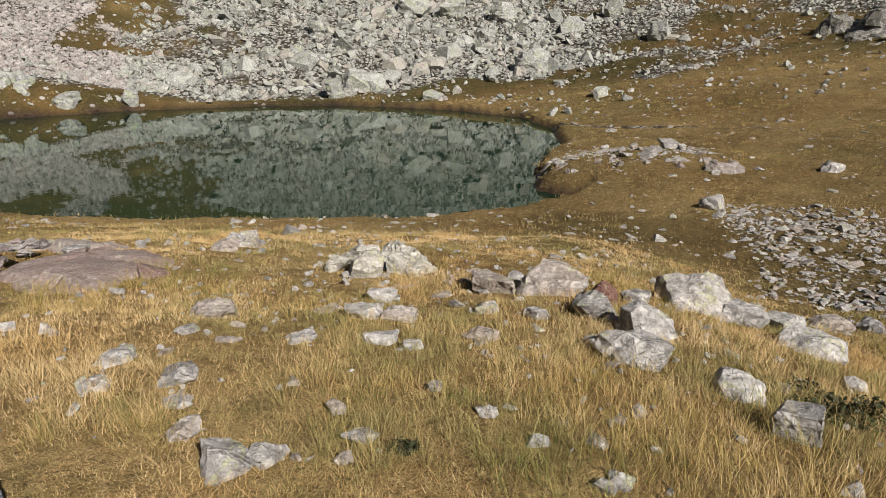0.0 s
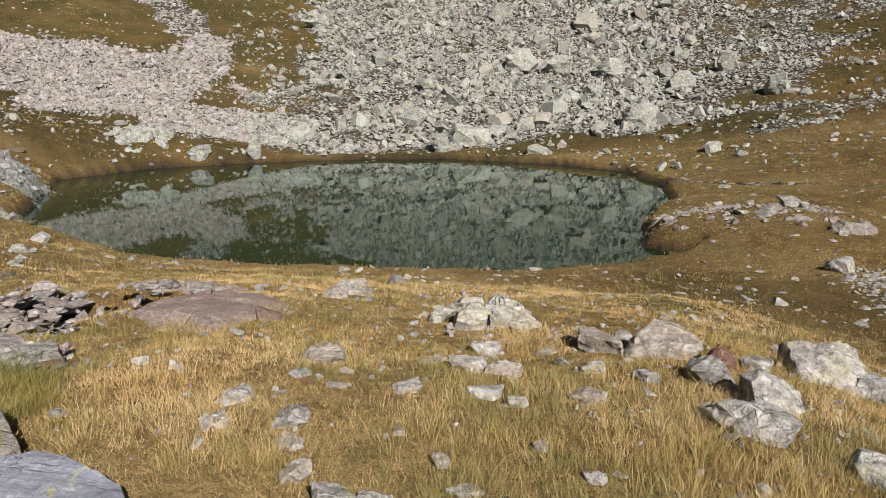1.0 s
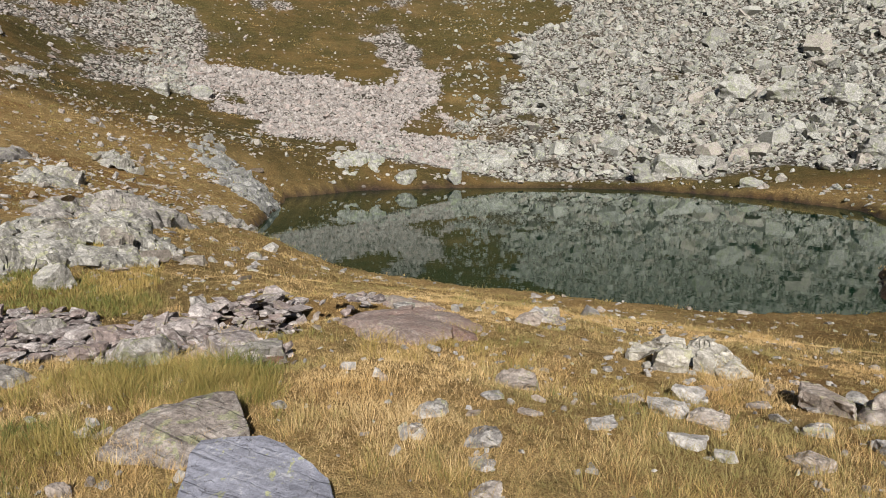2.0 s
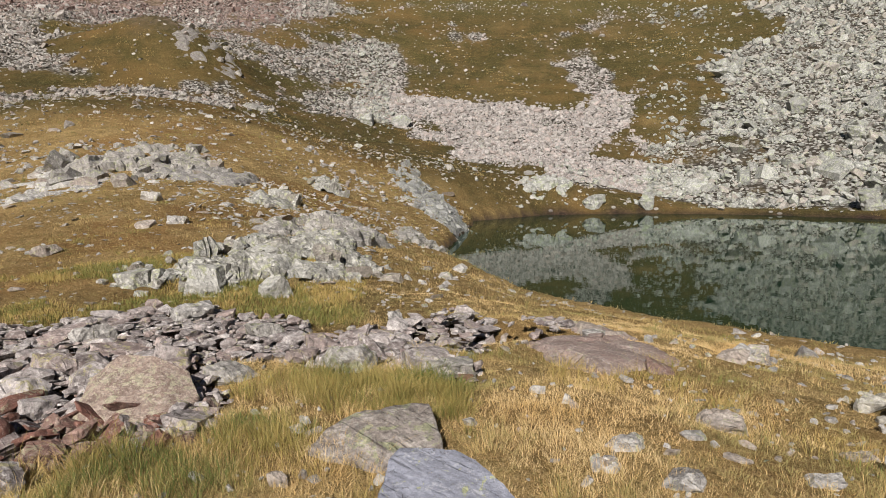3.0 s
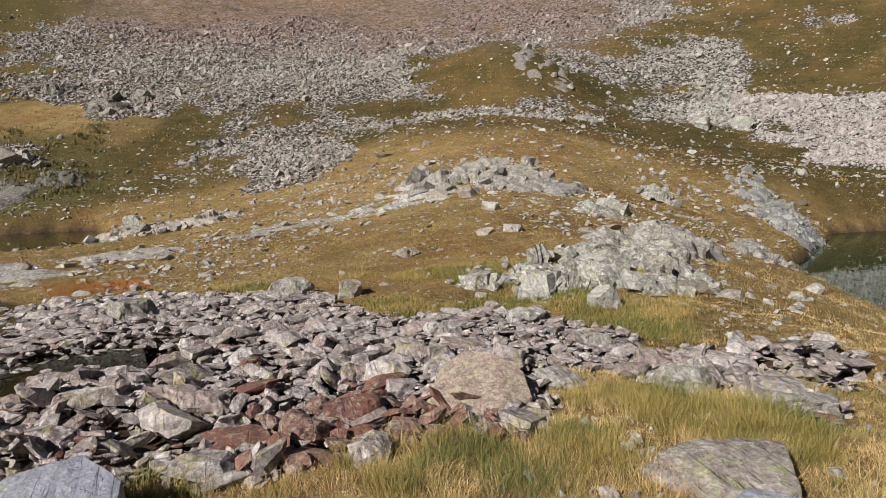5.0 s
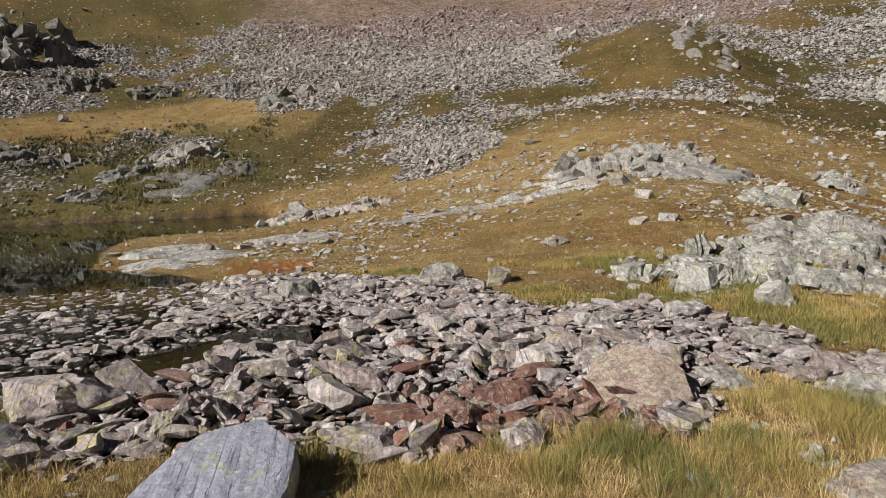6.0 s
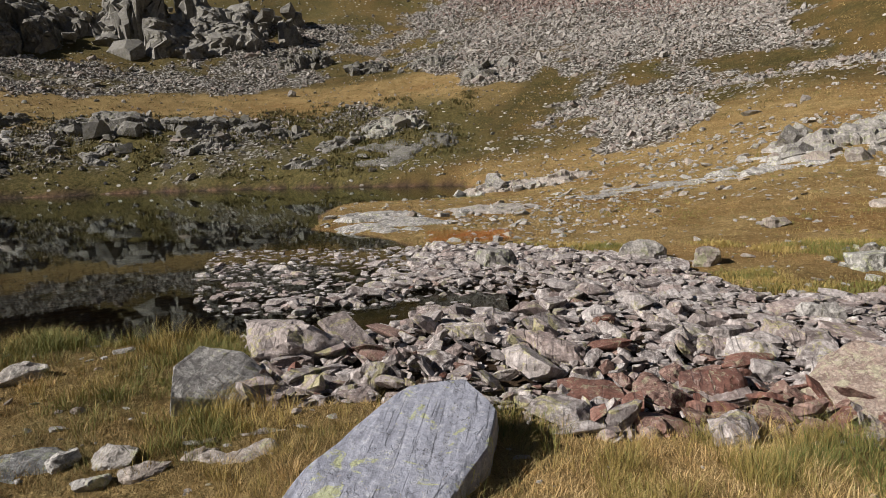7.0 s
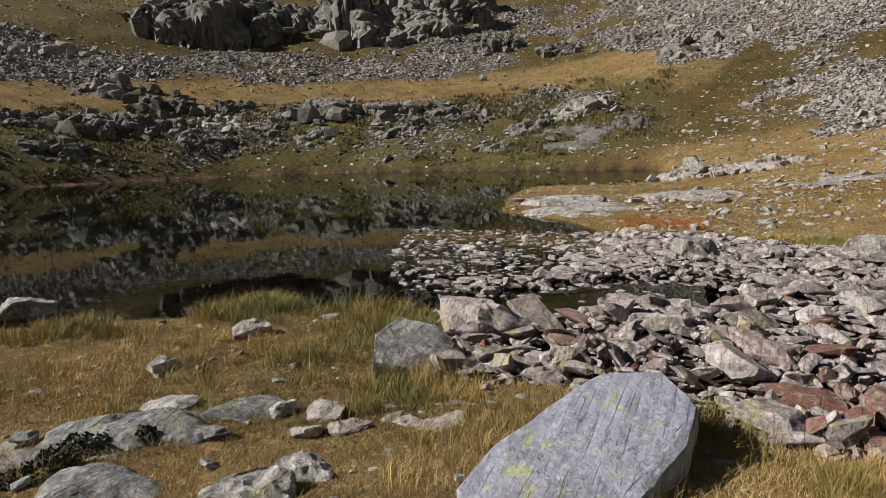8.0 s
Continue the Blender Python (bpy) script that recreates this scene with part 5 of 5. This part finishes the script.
# the far bank of the pond; the crags' dark rock colour holds their shade
outcrop(124.6, 60.0, 12, 6, 2.44, 2, ROCK_CLIFF_SHADED, "dark shaded crag above the pond", 221, -20, 50, stack=True)
outcrop(117.5, 60.0, 5, 4, 1.5, 1.2, ROCK_CLIFF_SHADED, "dark shaded ledge above the pond", 229, -20, 26, stack=True)
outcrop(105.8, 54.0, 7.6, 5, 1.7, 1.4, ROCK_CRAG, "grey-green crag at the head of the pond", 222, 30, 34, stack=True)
outcrop(106.3, 46.0, 6.4, 8, 0.34, 1.6, ROCK_CLIFF_SHADED, "smooth sloping bedrock slab above the pond", 223, 0, 14, flat=0.4)
outcrop(139.6, 64.0, 6.5, 5, 2.44, 1.8, ROCK_CLIFF_SHADED, "split crag above the pond, coloured dark for shade", 224, 10, 30, stack=True)
outcrop(143.8, 59.5, 12.5, 5, 2.2, 1.5, ROCK_CLIFF_SHADED, "broken crag at the pond's far shore, coloured dark for shade", 225, -20, 50, stack=True)
outcrop(142.5, 70.0, 9, 5, 1.31, 2, ROCK_CLIFF_SHADED, "grey crag on the grassy shoulder", 226, 30, 26, stack=True)
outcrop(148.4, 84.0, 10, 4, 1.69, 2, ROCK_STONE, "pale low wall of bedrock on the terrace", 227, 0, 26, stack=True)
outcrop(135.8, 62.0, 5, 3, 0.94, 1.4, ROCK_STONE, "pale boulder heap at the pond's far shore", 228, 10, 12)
outcrop(120.5, 92.0, 30, 20, 13, 3.4, ROCK_CLIFF_SHADED, "dark shaded cliff above the scree", 231, 80, 46, name="cliff", low=0.35, stack=True)
outcrop(134.5, 93.0, 24, 18, 12, 3.0, ROCK_CLIFF_SHADED, "broken cliff above the scree, coloured dark for shade", 232, 80, 40, name="cliff", low=0.5, stack=True)
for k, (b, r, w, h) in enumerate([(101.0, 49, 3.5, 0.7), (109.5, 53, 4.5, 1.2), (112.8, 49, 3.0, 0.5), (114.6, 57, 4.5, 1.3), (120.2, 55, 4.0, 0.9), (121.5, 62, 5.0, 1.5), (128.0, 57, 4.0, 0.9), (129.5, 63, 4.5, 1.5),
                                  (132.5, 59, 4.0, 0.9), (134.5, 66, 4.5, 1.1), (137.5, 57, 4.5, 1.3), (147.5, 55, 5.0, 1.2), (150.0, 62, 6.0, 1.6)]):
    outcrop(b, r, w, 3.2, h * 0.75, 0.9, ROCK_CLIFF_SHADED, "small crag in the heath above the pond, coloured dark for shade", 260 + k, 15 * (k % 5) - 30, 20)
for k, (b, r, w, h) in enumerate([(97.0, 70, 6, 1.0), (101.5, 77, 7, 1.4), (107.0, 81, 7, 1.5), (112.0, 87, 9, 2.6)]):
    outcrop(b, r, w, 4.5, h, 1.2, ROCK_CLIFF_SHADED, "rocky step in the scree below the cliff", 280 + k, 20 * k - 30, 26)
outcrop(-36.0, 42.0, 10, 8, 1.65, 1.5, ROCK_CLIFF_SHADED, "dark rocks at the top of the side valley", 234, 30, 49, stack=True)

# ---- large blocks in the scree ----
SCREE = "large blocks in the scree"
for k, (b, r, w, h) in enumerate([(2.0, 64.0, 3.6, 2.0), (-1.2, 63.0, 2.6, 1.8), (-5.4, 61.0, 2.4, 1.8), (-7.9, 46.0, 2.8, 1.5), (6.5, 46.0, 3.6, 1.5), (8.8, 45.5, 2.0, 1.3), (25.0, 45.2, 1.3, 1.1), (29.3, 44.5, 1.6, 0.8)]):
    stone(b, r, w, h, w * 0.8, ROCK_TALUSTHING, "large pale block lying in the scree", 25 * k % 60 - 30, 10, 8 - 5 * (k % 4), 150 + k, "boulder", SCREE, 0.6)
for k, (b, r, w, h) in enumerate([(0.5, 41.3, 1.5, 0.5), (10.0, 58.0, 2.0, 1.2), (14.0, 66.0, 2.2, 1.4), (-11.0, 56.0, 2.2, 1.3), (-14.5, 60.0, 2.4, 1.6), (4.0, 80.0, 3.0, 2.0), (12.0, 54.0, 1.8, 1.1), (-18.0, 52.0, 2.0, 1.4), (46.0, 62.0, 2.0, 1.1), (49.0, 60.0, 1.6, 0.9)]):
    stone(b, r, w, h, w * 0.8, ROCK_TALUSTHING, "large grey block lying in the scree", 35 * k % 60 - 30, 8, 8 - 5 * (k % 4), 170 + k, "boulder", SCREE, 0.6)

# ---- bedrock and stones between the stand and the pond ----
outcrop(148.0, 4.05, 2.3, 0.8, 0.13, 0.45, ROCK_SHEET, "cracked grey bedrock sheet with moss in its joints", 241, -20, 30, flat=0.4)
outcrop(151.0, 3.2, 1.3, 0.85, 0.12, 0.5, ROCK_SHEET, "grey ice-worn bedrock by the stand", 242, 30, 16, flat=0.35)
outcrop(121.5, 3.95, 0.75, 0.55, 0.05, 0.22, ROCK_STONE, "low pale bedrock beside the boulder", 243, 0, 18, flat=0.4)
for k, (b, r, w, h) in enumerate([(138.0, 3.2, 0.5, 0.09), (133.6, 3.45, 0.38, 0.1), (134.2, 4.4, 0.2, 0.12), (130.7, 4.25, 0.29, 0.12), (132.6, 4.0, 0.23, 0.1), (129.0, 3.95, 0.3, 0.06)]):
    stone(b, r, w, h, None, ROCK_STONE, "low grey rock in the pond-side turf", 20 * k % 50 - 25, 4, 5, 190 + k, group="low rocks by the pond")
outcrop(4.2, 5.95, 1.05, 1.1, 0.32, 0.3, ROCK_WHITE, "white flaky outcrop on the lake bank", 244, 10, 44)
outcrop(16.3, 7.3, 0.6, 0.7, 0.12, 0.2, ROCK_STONE, "low grey rocks on the lake bank", 245, -20, 14)
outcrop(-17.0, 16.6, 4.6, 3, 0.16, 0.4, ROCK_FARSCREE, "low grey rocks of a turf mound by the lake", 246, 30, 36, low=-0.7)
outcrop(-24.0, 16.4, 1.3, 1.0, 0.3, 0.5, ROCK_FARSCREE, "grey rock on the turf mound by the lake", 247, 20, 8)

# ---- grass ----


def grow(name, x, y, z, height, blades, spread, material, rng, label, category, bend=0.5, width=0.006):
    """Tufts of bent blades, three triangles each, as one mesh."""
    n = len(x) * blades
    cx, cy, cz, h = (np.repeat(v, blades) for v in (x, y, z, height))
    a = rng.uniform(0, 2 * np.pi, n)
    rad = np.repeat(spread, blades) * np.sqrt(rng.uniform(0, 1, n))
    bx, by = cx + rad * np.cos(a), cy + rad * np.sin(a)
    h = h * rng.uniform(0.45, 1.15, n)
    lean = rng.uniform(0.15, 1.0, n) * bend * h
    a2 = a + rng.normal(0, 0.8, n)
    dx, dy = np.cos(a2) * lean, np.sin(a2) * lean
    w = width * (0.7 + 0.6 * rng.uniform(0, 1, n)) * (1 + np.hypot(bx, by) / 6)
    s = rng.uniform(0, np.pi, n)
    wx, wy = np.cos(s) * w, np.sin(s) * w
    z0 = cz - 0.03
    v = np.empty((n, 5, 3))
    v[:, 0] = np.stack([bx - wx, by - wy, z0], -1)
    v[:, 1] = np.stack([bx + wx, by + wy, z0], -1)
    v[:, 2] = np.stack([bx + dx * 0.4 - wx * 0.8, by + dy * 0.4 - wy * 0.8, cz + h * 0.6], -1)
    v[:, 3] = np.stack([bx + dx * 0.4 + wx * 0.8, by + dy * 0.4 + wy * 0.8, cz + h * 0.6], -1)
    v[:, 4] = np.stack([bx + dx, by + dy, cz + h * 0.95], -1)
    f = np.array([[0, 1, 3], [0, 3, 2], [2, 3, 4]])
    faces = (f[None] + (np.arange(n) * 5)[:, None, None]).reshape(-1, 3)
    me = mesh_of(name, v.reshape(-1, 3), faces, material, True)
    return tagged(new(name, me), label, category, kind="stuff")


def felt(name, x, y, z, height, blades, spread, material, rng, label, category, bend=1.2, width=0.001):
    """Fine turf: single slanting blades, one triangle each, as one mesh."""
    n = len(x) * blades
    cx, cy, cz, h = (np.repeat(v, blades) for v in (x, y, z, height))
    a, q = rng.uniform(0, 2 * np.pi, n), np.repeat(spread, blades) * np.sqrt(rng.uniform(0, 1, n))
    bx, by = cx + q * np.cos(a), cy + q * np.sin(a)
    h = h * rng.uniform(0.4, 1.3, n)
    way, lean = rng.uniform(0, 2 * np.pi, n), bend * h * rng.uniform(0.1, 1.3, n)
    s, w = rng.uniform(0, np.pi, n), width * (0.6 + 0.8 * rng.uniform(0, 1, n)) * (1 + np.hypot(bx, by) / 5)
    v = np.stack([np.stack([bx - np.cos(s) * w, by - np.sin(s) * w, cz - 0.02], -1), np.stack([bx + np.cos(s) * w, by + np.sin(s) * w, cz - 0.02], -1),
                  np.stack([bx + np.cos(way) * lean, by + np.sin(way) * lean, cz + h], -1)], 1)
    me = mesh_of(name, v.reshape(-1, 3), np.arange(3 * n).reshape(-1, 3), material, True)
    return tagged(new(name, me), label, category, kind="stuff")


def turf_ok(x, y):
    return (outside(LAKE, x, y) > 0.1) & (outside(POND, x, y) > 0.1) & (streamy(x, y) < 0.25)


def build_grass():
    rng = np.random.default_rng(12)
    # a low felt of fine blades
    x, y = scatter_polar(rng, 25000, -42, 158, 1.9, 9.5, 0.5)
    ok = turf_ok(x, y) & (stony(x, y) < 0.5)
    x, y = x[ok], y[ok]
    h = 0.022 + 0.035 * np.clip(0.5 + rough(x, y, 0.8, 61), 0, 1) * rng.uniform(0.5, 1.2, len(x))
    h = h * np.clip(1.25 - 0.09 * np.hypot(x, y), 0.5, 1)
    dull = 0.75 * ramp(100, 115, polar(x, y)[0]) + 0.6 * ramp(-8, -20, polar(x, y)[0]) * (np.hypot(x, y) < 5) + 0.25 * ramp(-0.1, 0.4, rough(x, y, 1.3, 73)) > rng.uniform(0, 1, len(x))
    for pick, name, material, label in ((~dull, "turf_grass", STRAW, "short dry golden turf grass"), (dull, "brown_turf_grass", OCHRE, "short brown and olive turf grass by the pond")):
        felt(name, x[pick], y[pick], land(x[pick], y[pick]), h[pick], 26, 0.04 + 0.08 * rng.uniform(0, 1, pick.sum()), material, rng, label, "grass", 1.5, 0.0011)
    # straw tufts standing out of it
    x, y = scatter_polar(rng, 6500, -42, 158, 1.9, 9.5, 0.4)
    b, r = polar(x, y)
    ok = turf_ok(x, y) & (stony(x, y) < 0.5) & (rough(x, y, 1.5, 62) + 0.5 * band(b, -40, 12, 6) * (r < 4.5) - 0.3 * (b > 104) > 0.15)
    x, y = x[ok], y[ok]
    h = (0.06 + 0.11 * rng.uniform(0, 1, len(x))) * np.clip(1.25 - 0.09 * np.hypot(x, y), 0.5, 1)
    grow("straw_tufts", x, y, land(x, y), h, 34, 0.03 + 0.045 * rng.uniform(0, 1, len(x)), STRAW, rng, "bleached straw tufts standing out of the turf", "grass", 1.5, 0.0006)
    # the slopes further off
    x, y = scatter_polar(rng, 36000, -42, 158, 7.5, 40, 0.5)
    ok = turf_ok(x, y) & (stony(x, y) < 0.5)
    x, y = x[ok], y[ok]
    h = 0.025 + 0.06 * rng.uniform(0, 1, len(x)) * np.clip(0.6 + rough(x, y, 1.1, 58), 0.2, 1.4)
    damp = rough(x, y, 2.4, 59) + 0.5 * rough(x, y, 0.8, 60) > 0.28
    for pick, name, material, label in ((~damp, "meadow_grass", OCHRE, "short golden meadow grass on the slopes above the water"), (damp, "olive_meadow_grass", SEDGE, "olive green meadow grass in the damper hollows")):
        felt(name, x[pick], y[pick], land(x[pick], y[pick]), h[pick], 14, 0.08 + 0.14 * rng.uniform(0, 1, pick.sum()), material, rng, label, "grass", 0.9, 0.0013)
    # the russet strip at the edge of the shallows
    x, y = scatter_polar(rng, 600, 95.8, 102.6, 13.0, 15.0, 1.0)
    ok = turf_ok(x, y) & (rough(x, y, 0.7, 66) > -0.3)
    x, y = x[ok], y[ok]
    felt("russet_sedge", x, y, land(x, y), 0.03 + 0.04 * rng.uniform(0, 1, len(x)), 16, 0.1 + 0.1 * rng.uniform(0, 1, len(x)), RUSSET, rng, "rust-orange sedge at the edge of the shallows", "sedge", 1.6, 0.0014)
    # tussocks on the far slopes
    x, y = scatter_polar(rng, 26000, -42, 158, 38, 96, 0.7)
    ok = turf_ok(x, y) & (stony(x, y) < 0.45)
    x, y = x[ok], y[ok]
    b, r = polar(x, y)
    dark = (band(b, 98, 170, 3) * (r < 66) > 0.5) | (rough(x, y, 6, 67) > -0.2)
    h = 0.06 + 0.12 * rng.uniform(0, 1, len(x))
    for pick, name, material, label in ((~dark, "slope_tussocks", OCHRE, "dry tussocks on the mountain slope"), (dark, "olive_tussocks", HEATH, "dark olive heath on the mountain slope")):
        felt(name, x[pick], y[pick], land(x[pick], y[pick]), h[pick], 12, 0.3 + 0.4 * rng.uniform(0, 1, pick.sum()), material, rng, label, "grass", 1.3, 0.0016)
    # green tufts among the straw
    x, y = scatter_polar(rng, 2600, -42, 158, 2.0, 6.5, 0.8)
    ok = turf_ok(x, y) & (rough(x, y, 0.9, 72) + 0.12 * ramp(95, 110, polar(x, y)[0]) + 0.15 * ramp(-6, -18, polar(x, y)[0]) > 0.14)
    x, y = x[ok], y[ok]
    grow("green_tufts", x, y, land(x, y), 0.06 + 0.09 * rng.uniform(0, 1, len(x)), 26, 0.04 + 0.05 * rng.uniform(0, 1, len(x)), SEDGE, rng, "green tufts among the dry straw", "grass", 1.4, 0.0007)
    # dark heath cushions on the far bank of the pond
    x, y = scatter_polar(rng, 5200, 98, 172, 44, 68, 1.0)
    ok = (outside(POND, x, y) > 0.4) & (rough(x, y, 4, 68) + 0.4 * rough(x, y, 1.2, 69) > -0.02)
    x, y = x[ok], y[ok]
    felt("bank_heath", x, y, land(x, y), 0.14 + 0.26 * rng.uniform(0, 1, len(x)), 16, 0.25 + 0.4 * rng.uniform(0, 1, len(x)), HEATH, rng, "dark heath cushions on the far bank of the pond", "heath", 1.0, 0.0035)
    # long bleached stems on the bank
    x, y = scatter_polar(rng, 300, -40, -8, 2.1, 3.6, 1.0)
    h = 0.16 + 0.16 * rng.uniform(0, 1, len(x))
    grow("grass_stems", x, y, land(x, y), h, 4, 0.04 + 0.04 * rng.uniform(0, 1, len(x)), SEDGE, rng, "long thin grass stems bending over the turf", "grass", 1.1, 0.0007)
    # green sedge by the bed and the pond
    x, y = scatter_polar(rng, 26000, 40, 158, 2.6, 9.5, 1.0)
    b, r = polar(x, y)
    edge = outside(BED, x, y)
    tall = band(edge, 0.0, 1.1, 0.25) * (r < 6.5) * (b > 40) * (b < 100) + band(outside(POND, x, y), 0.05, 0.9, 0.2) * (b > 112) * (r < 9)
    tall = tall + 0.8 * np.exp(-((x + 4.6) ** 2 + (y + 3.3) ** 2) / 0.4) + 0.6 * np.exp(-((x + 4.1) ** 2 + (y + 2.75) ** 2) / 0.15)
    clump = np.exp(-((x + 5.35) ** 2 + (y + 3.3) ** 2) / 0.35) + np.exp(-((x + 3.75) ** 2 + (y + 2.45) ** 2) / 0.12) + np.exp(-((x + 6.0) ** 2 + (y + 4.6) ** 2) / 0.4)
    ok = turf_ok(x, y) & (rng.uniform(0, 1, len(x)) < 0.5 * clump + tall * np.clip(np.where(b > 112, 0.0, 0.5) + 1.6 * rough(x, y, 0.5, 63), 0, 1))
    ok &= ~((b > 90) & (b < 101) & (r < 3.9))
    x, y = x[ok], y[ok]
    h = 0.08 + 0.16 * rng.uniform(0, 1, len(x)) * np.clip(0.7 + 0.8 * rough(x, y, 0.7, 64), 0.3, 1.3) * ramp(2.2, 4.0, np.hypot(x, y)) * (1 + 0.1 * clump[ok])
    lush = polar(x, y)[0] < 105
    for pick, name, material, label in ((~lush, "sedge", SEDGE, "long green and yellow sedge along the pond"), (lush, "green_sedge", GREEN_SEDGE, "long deep green sedge along the stones of the bed")):
        grow(name, x[pick], y[pick], land(x[pick], y[pick]), h[pick], 30, 0.04 + 0.05 * rng.uniform(0, 1, pick.sum()), material, rng, label, "sedge", 1.3, 0.0008)
    # green patches below the crag
    x, y = scatter_polar(rng, 11000, 50, 96, 7.5, 12.5, 1.0)
    ok = turf_ok(x, y) & (rough(x, y, 1.6, 65) > -0.1)
    x, y = x[ok], y[ok]
    h = 0.04 + 0.07 * rng.uniform(0, 1, len(x))
    grow("green_grass", x, y, land(x, y), h, 10, 0.10 + 0.05 * rng.uniform(0, 1, len(x)), SEDGE, rng, "green grass on the damp ground above the stream bed", "grass", 1.2, 0.0011)


def low_shrub(bearing, rng_m, width, seed, label):
    """A cushion of small dark leaves on thin stems."""
    rng = np.random.default_rng(seed)
    cx, cy = at(bearing, rng_m)
    n = int(1300 * width)
    a, q = rng.uniform(0, 2 * np.pi, n), np.sqrt(rng.uniform(0, 1, n))
    x, y = cx + width / 2 * q * np.cos(a), cy + width / 2.6 * q * np.sin(a)
    z = land(x, y) + (0.01 + 0.11 * rng.uniform(0, 1, n)) * (1 - 0.6 * q ** 2) * np.clip(0.4 + 1.5 * rough(x, y, 0.2, seed), 0.1, 1.2)
    s = 0.012 + 0.01 * rng.uniform(0, 1, n)
    d = rng.normal(0, 1, (n, 3))
    d /= np.linalg.norm(d, axis=1)[:, None]
    e = np.cross(d, rng.normal(0, 1, (n, 3)))
    e /= np.linalg.norm(e, axis=1)[:, None]
    p = np.stack([x, y, z], -1)
    v = np.stack([p - d * s[:, None], p + e * s[:, None] * 0.5, p + d * s[:, None], p - e * s[:, None] * 0.5], 1)
    foot = np.array([cx, cy, land_at(cx, cy)])
    ob = new("low_shrub", None)
    ob.location = foot
    tagged(ob, label, "shrub")
    leaves = new("leaves", mesh_of("leaves", v.reshape(-1, 3) - foot, np.arange(4 * n).reshape(-1, 4), SHRUB))
    leaves.parent = ob
    k = 60
    i = rng.integers(0, n, k)
    top = p[i] - foot
    root = np.stack([top[:, 0] * 0.7, top[:, 1] * 0.7, np.zeros(k) - 0.03], -1)
    w = np.array([0.003, 0, 0])
    sv = np.stack([root - w, root + w, top + w * 0.5, top - w * 0.5], 1)
    stems = new("stems", mesh_of("stems", sv.reshape(-1, 3), np.arange(4 * k).reshape(-1, 4), SHRUB))
    stems.parent = ob


build_grass()
low_shrub(-33.6, 4.05, 0.5, 91, "low dark green dwarf shrub among the grass")
low_shrub(-38.0, 3.85, 0.45, 92, "low dark green dwarf shrub beside a square stone")
low_shrub(-0.8, 2.5, 0.13, 93, "tiny grey-green cushion plant in the grass")
low_shrub(149.0, 4.35, 0.34, 94, "brown cushion of heath in a joint of the bedrock")
low_shrub(152.5, 4.1, 0.4, 95, "dark brown heath growing over the bedrock")
low_shrub(144.5, 4.3, 0.22, 96, "small brown cushion of heath on the bedrock")
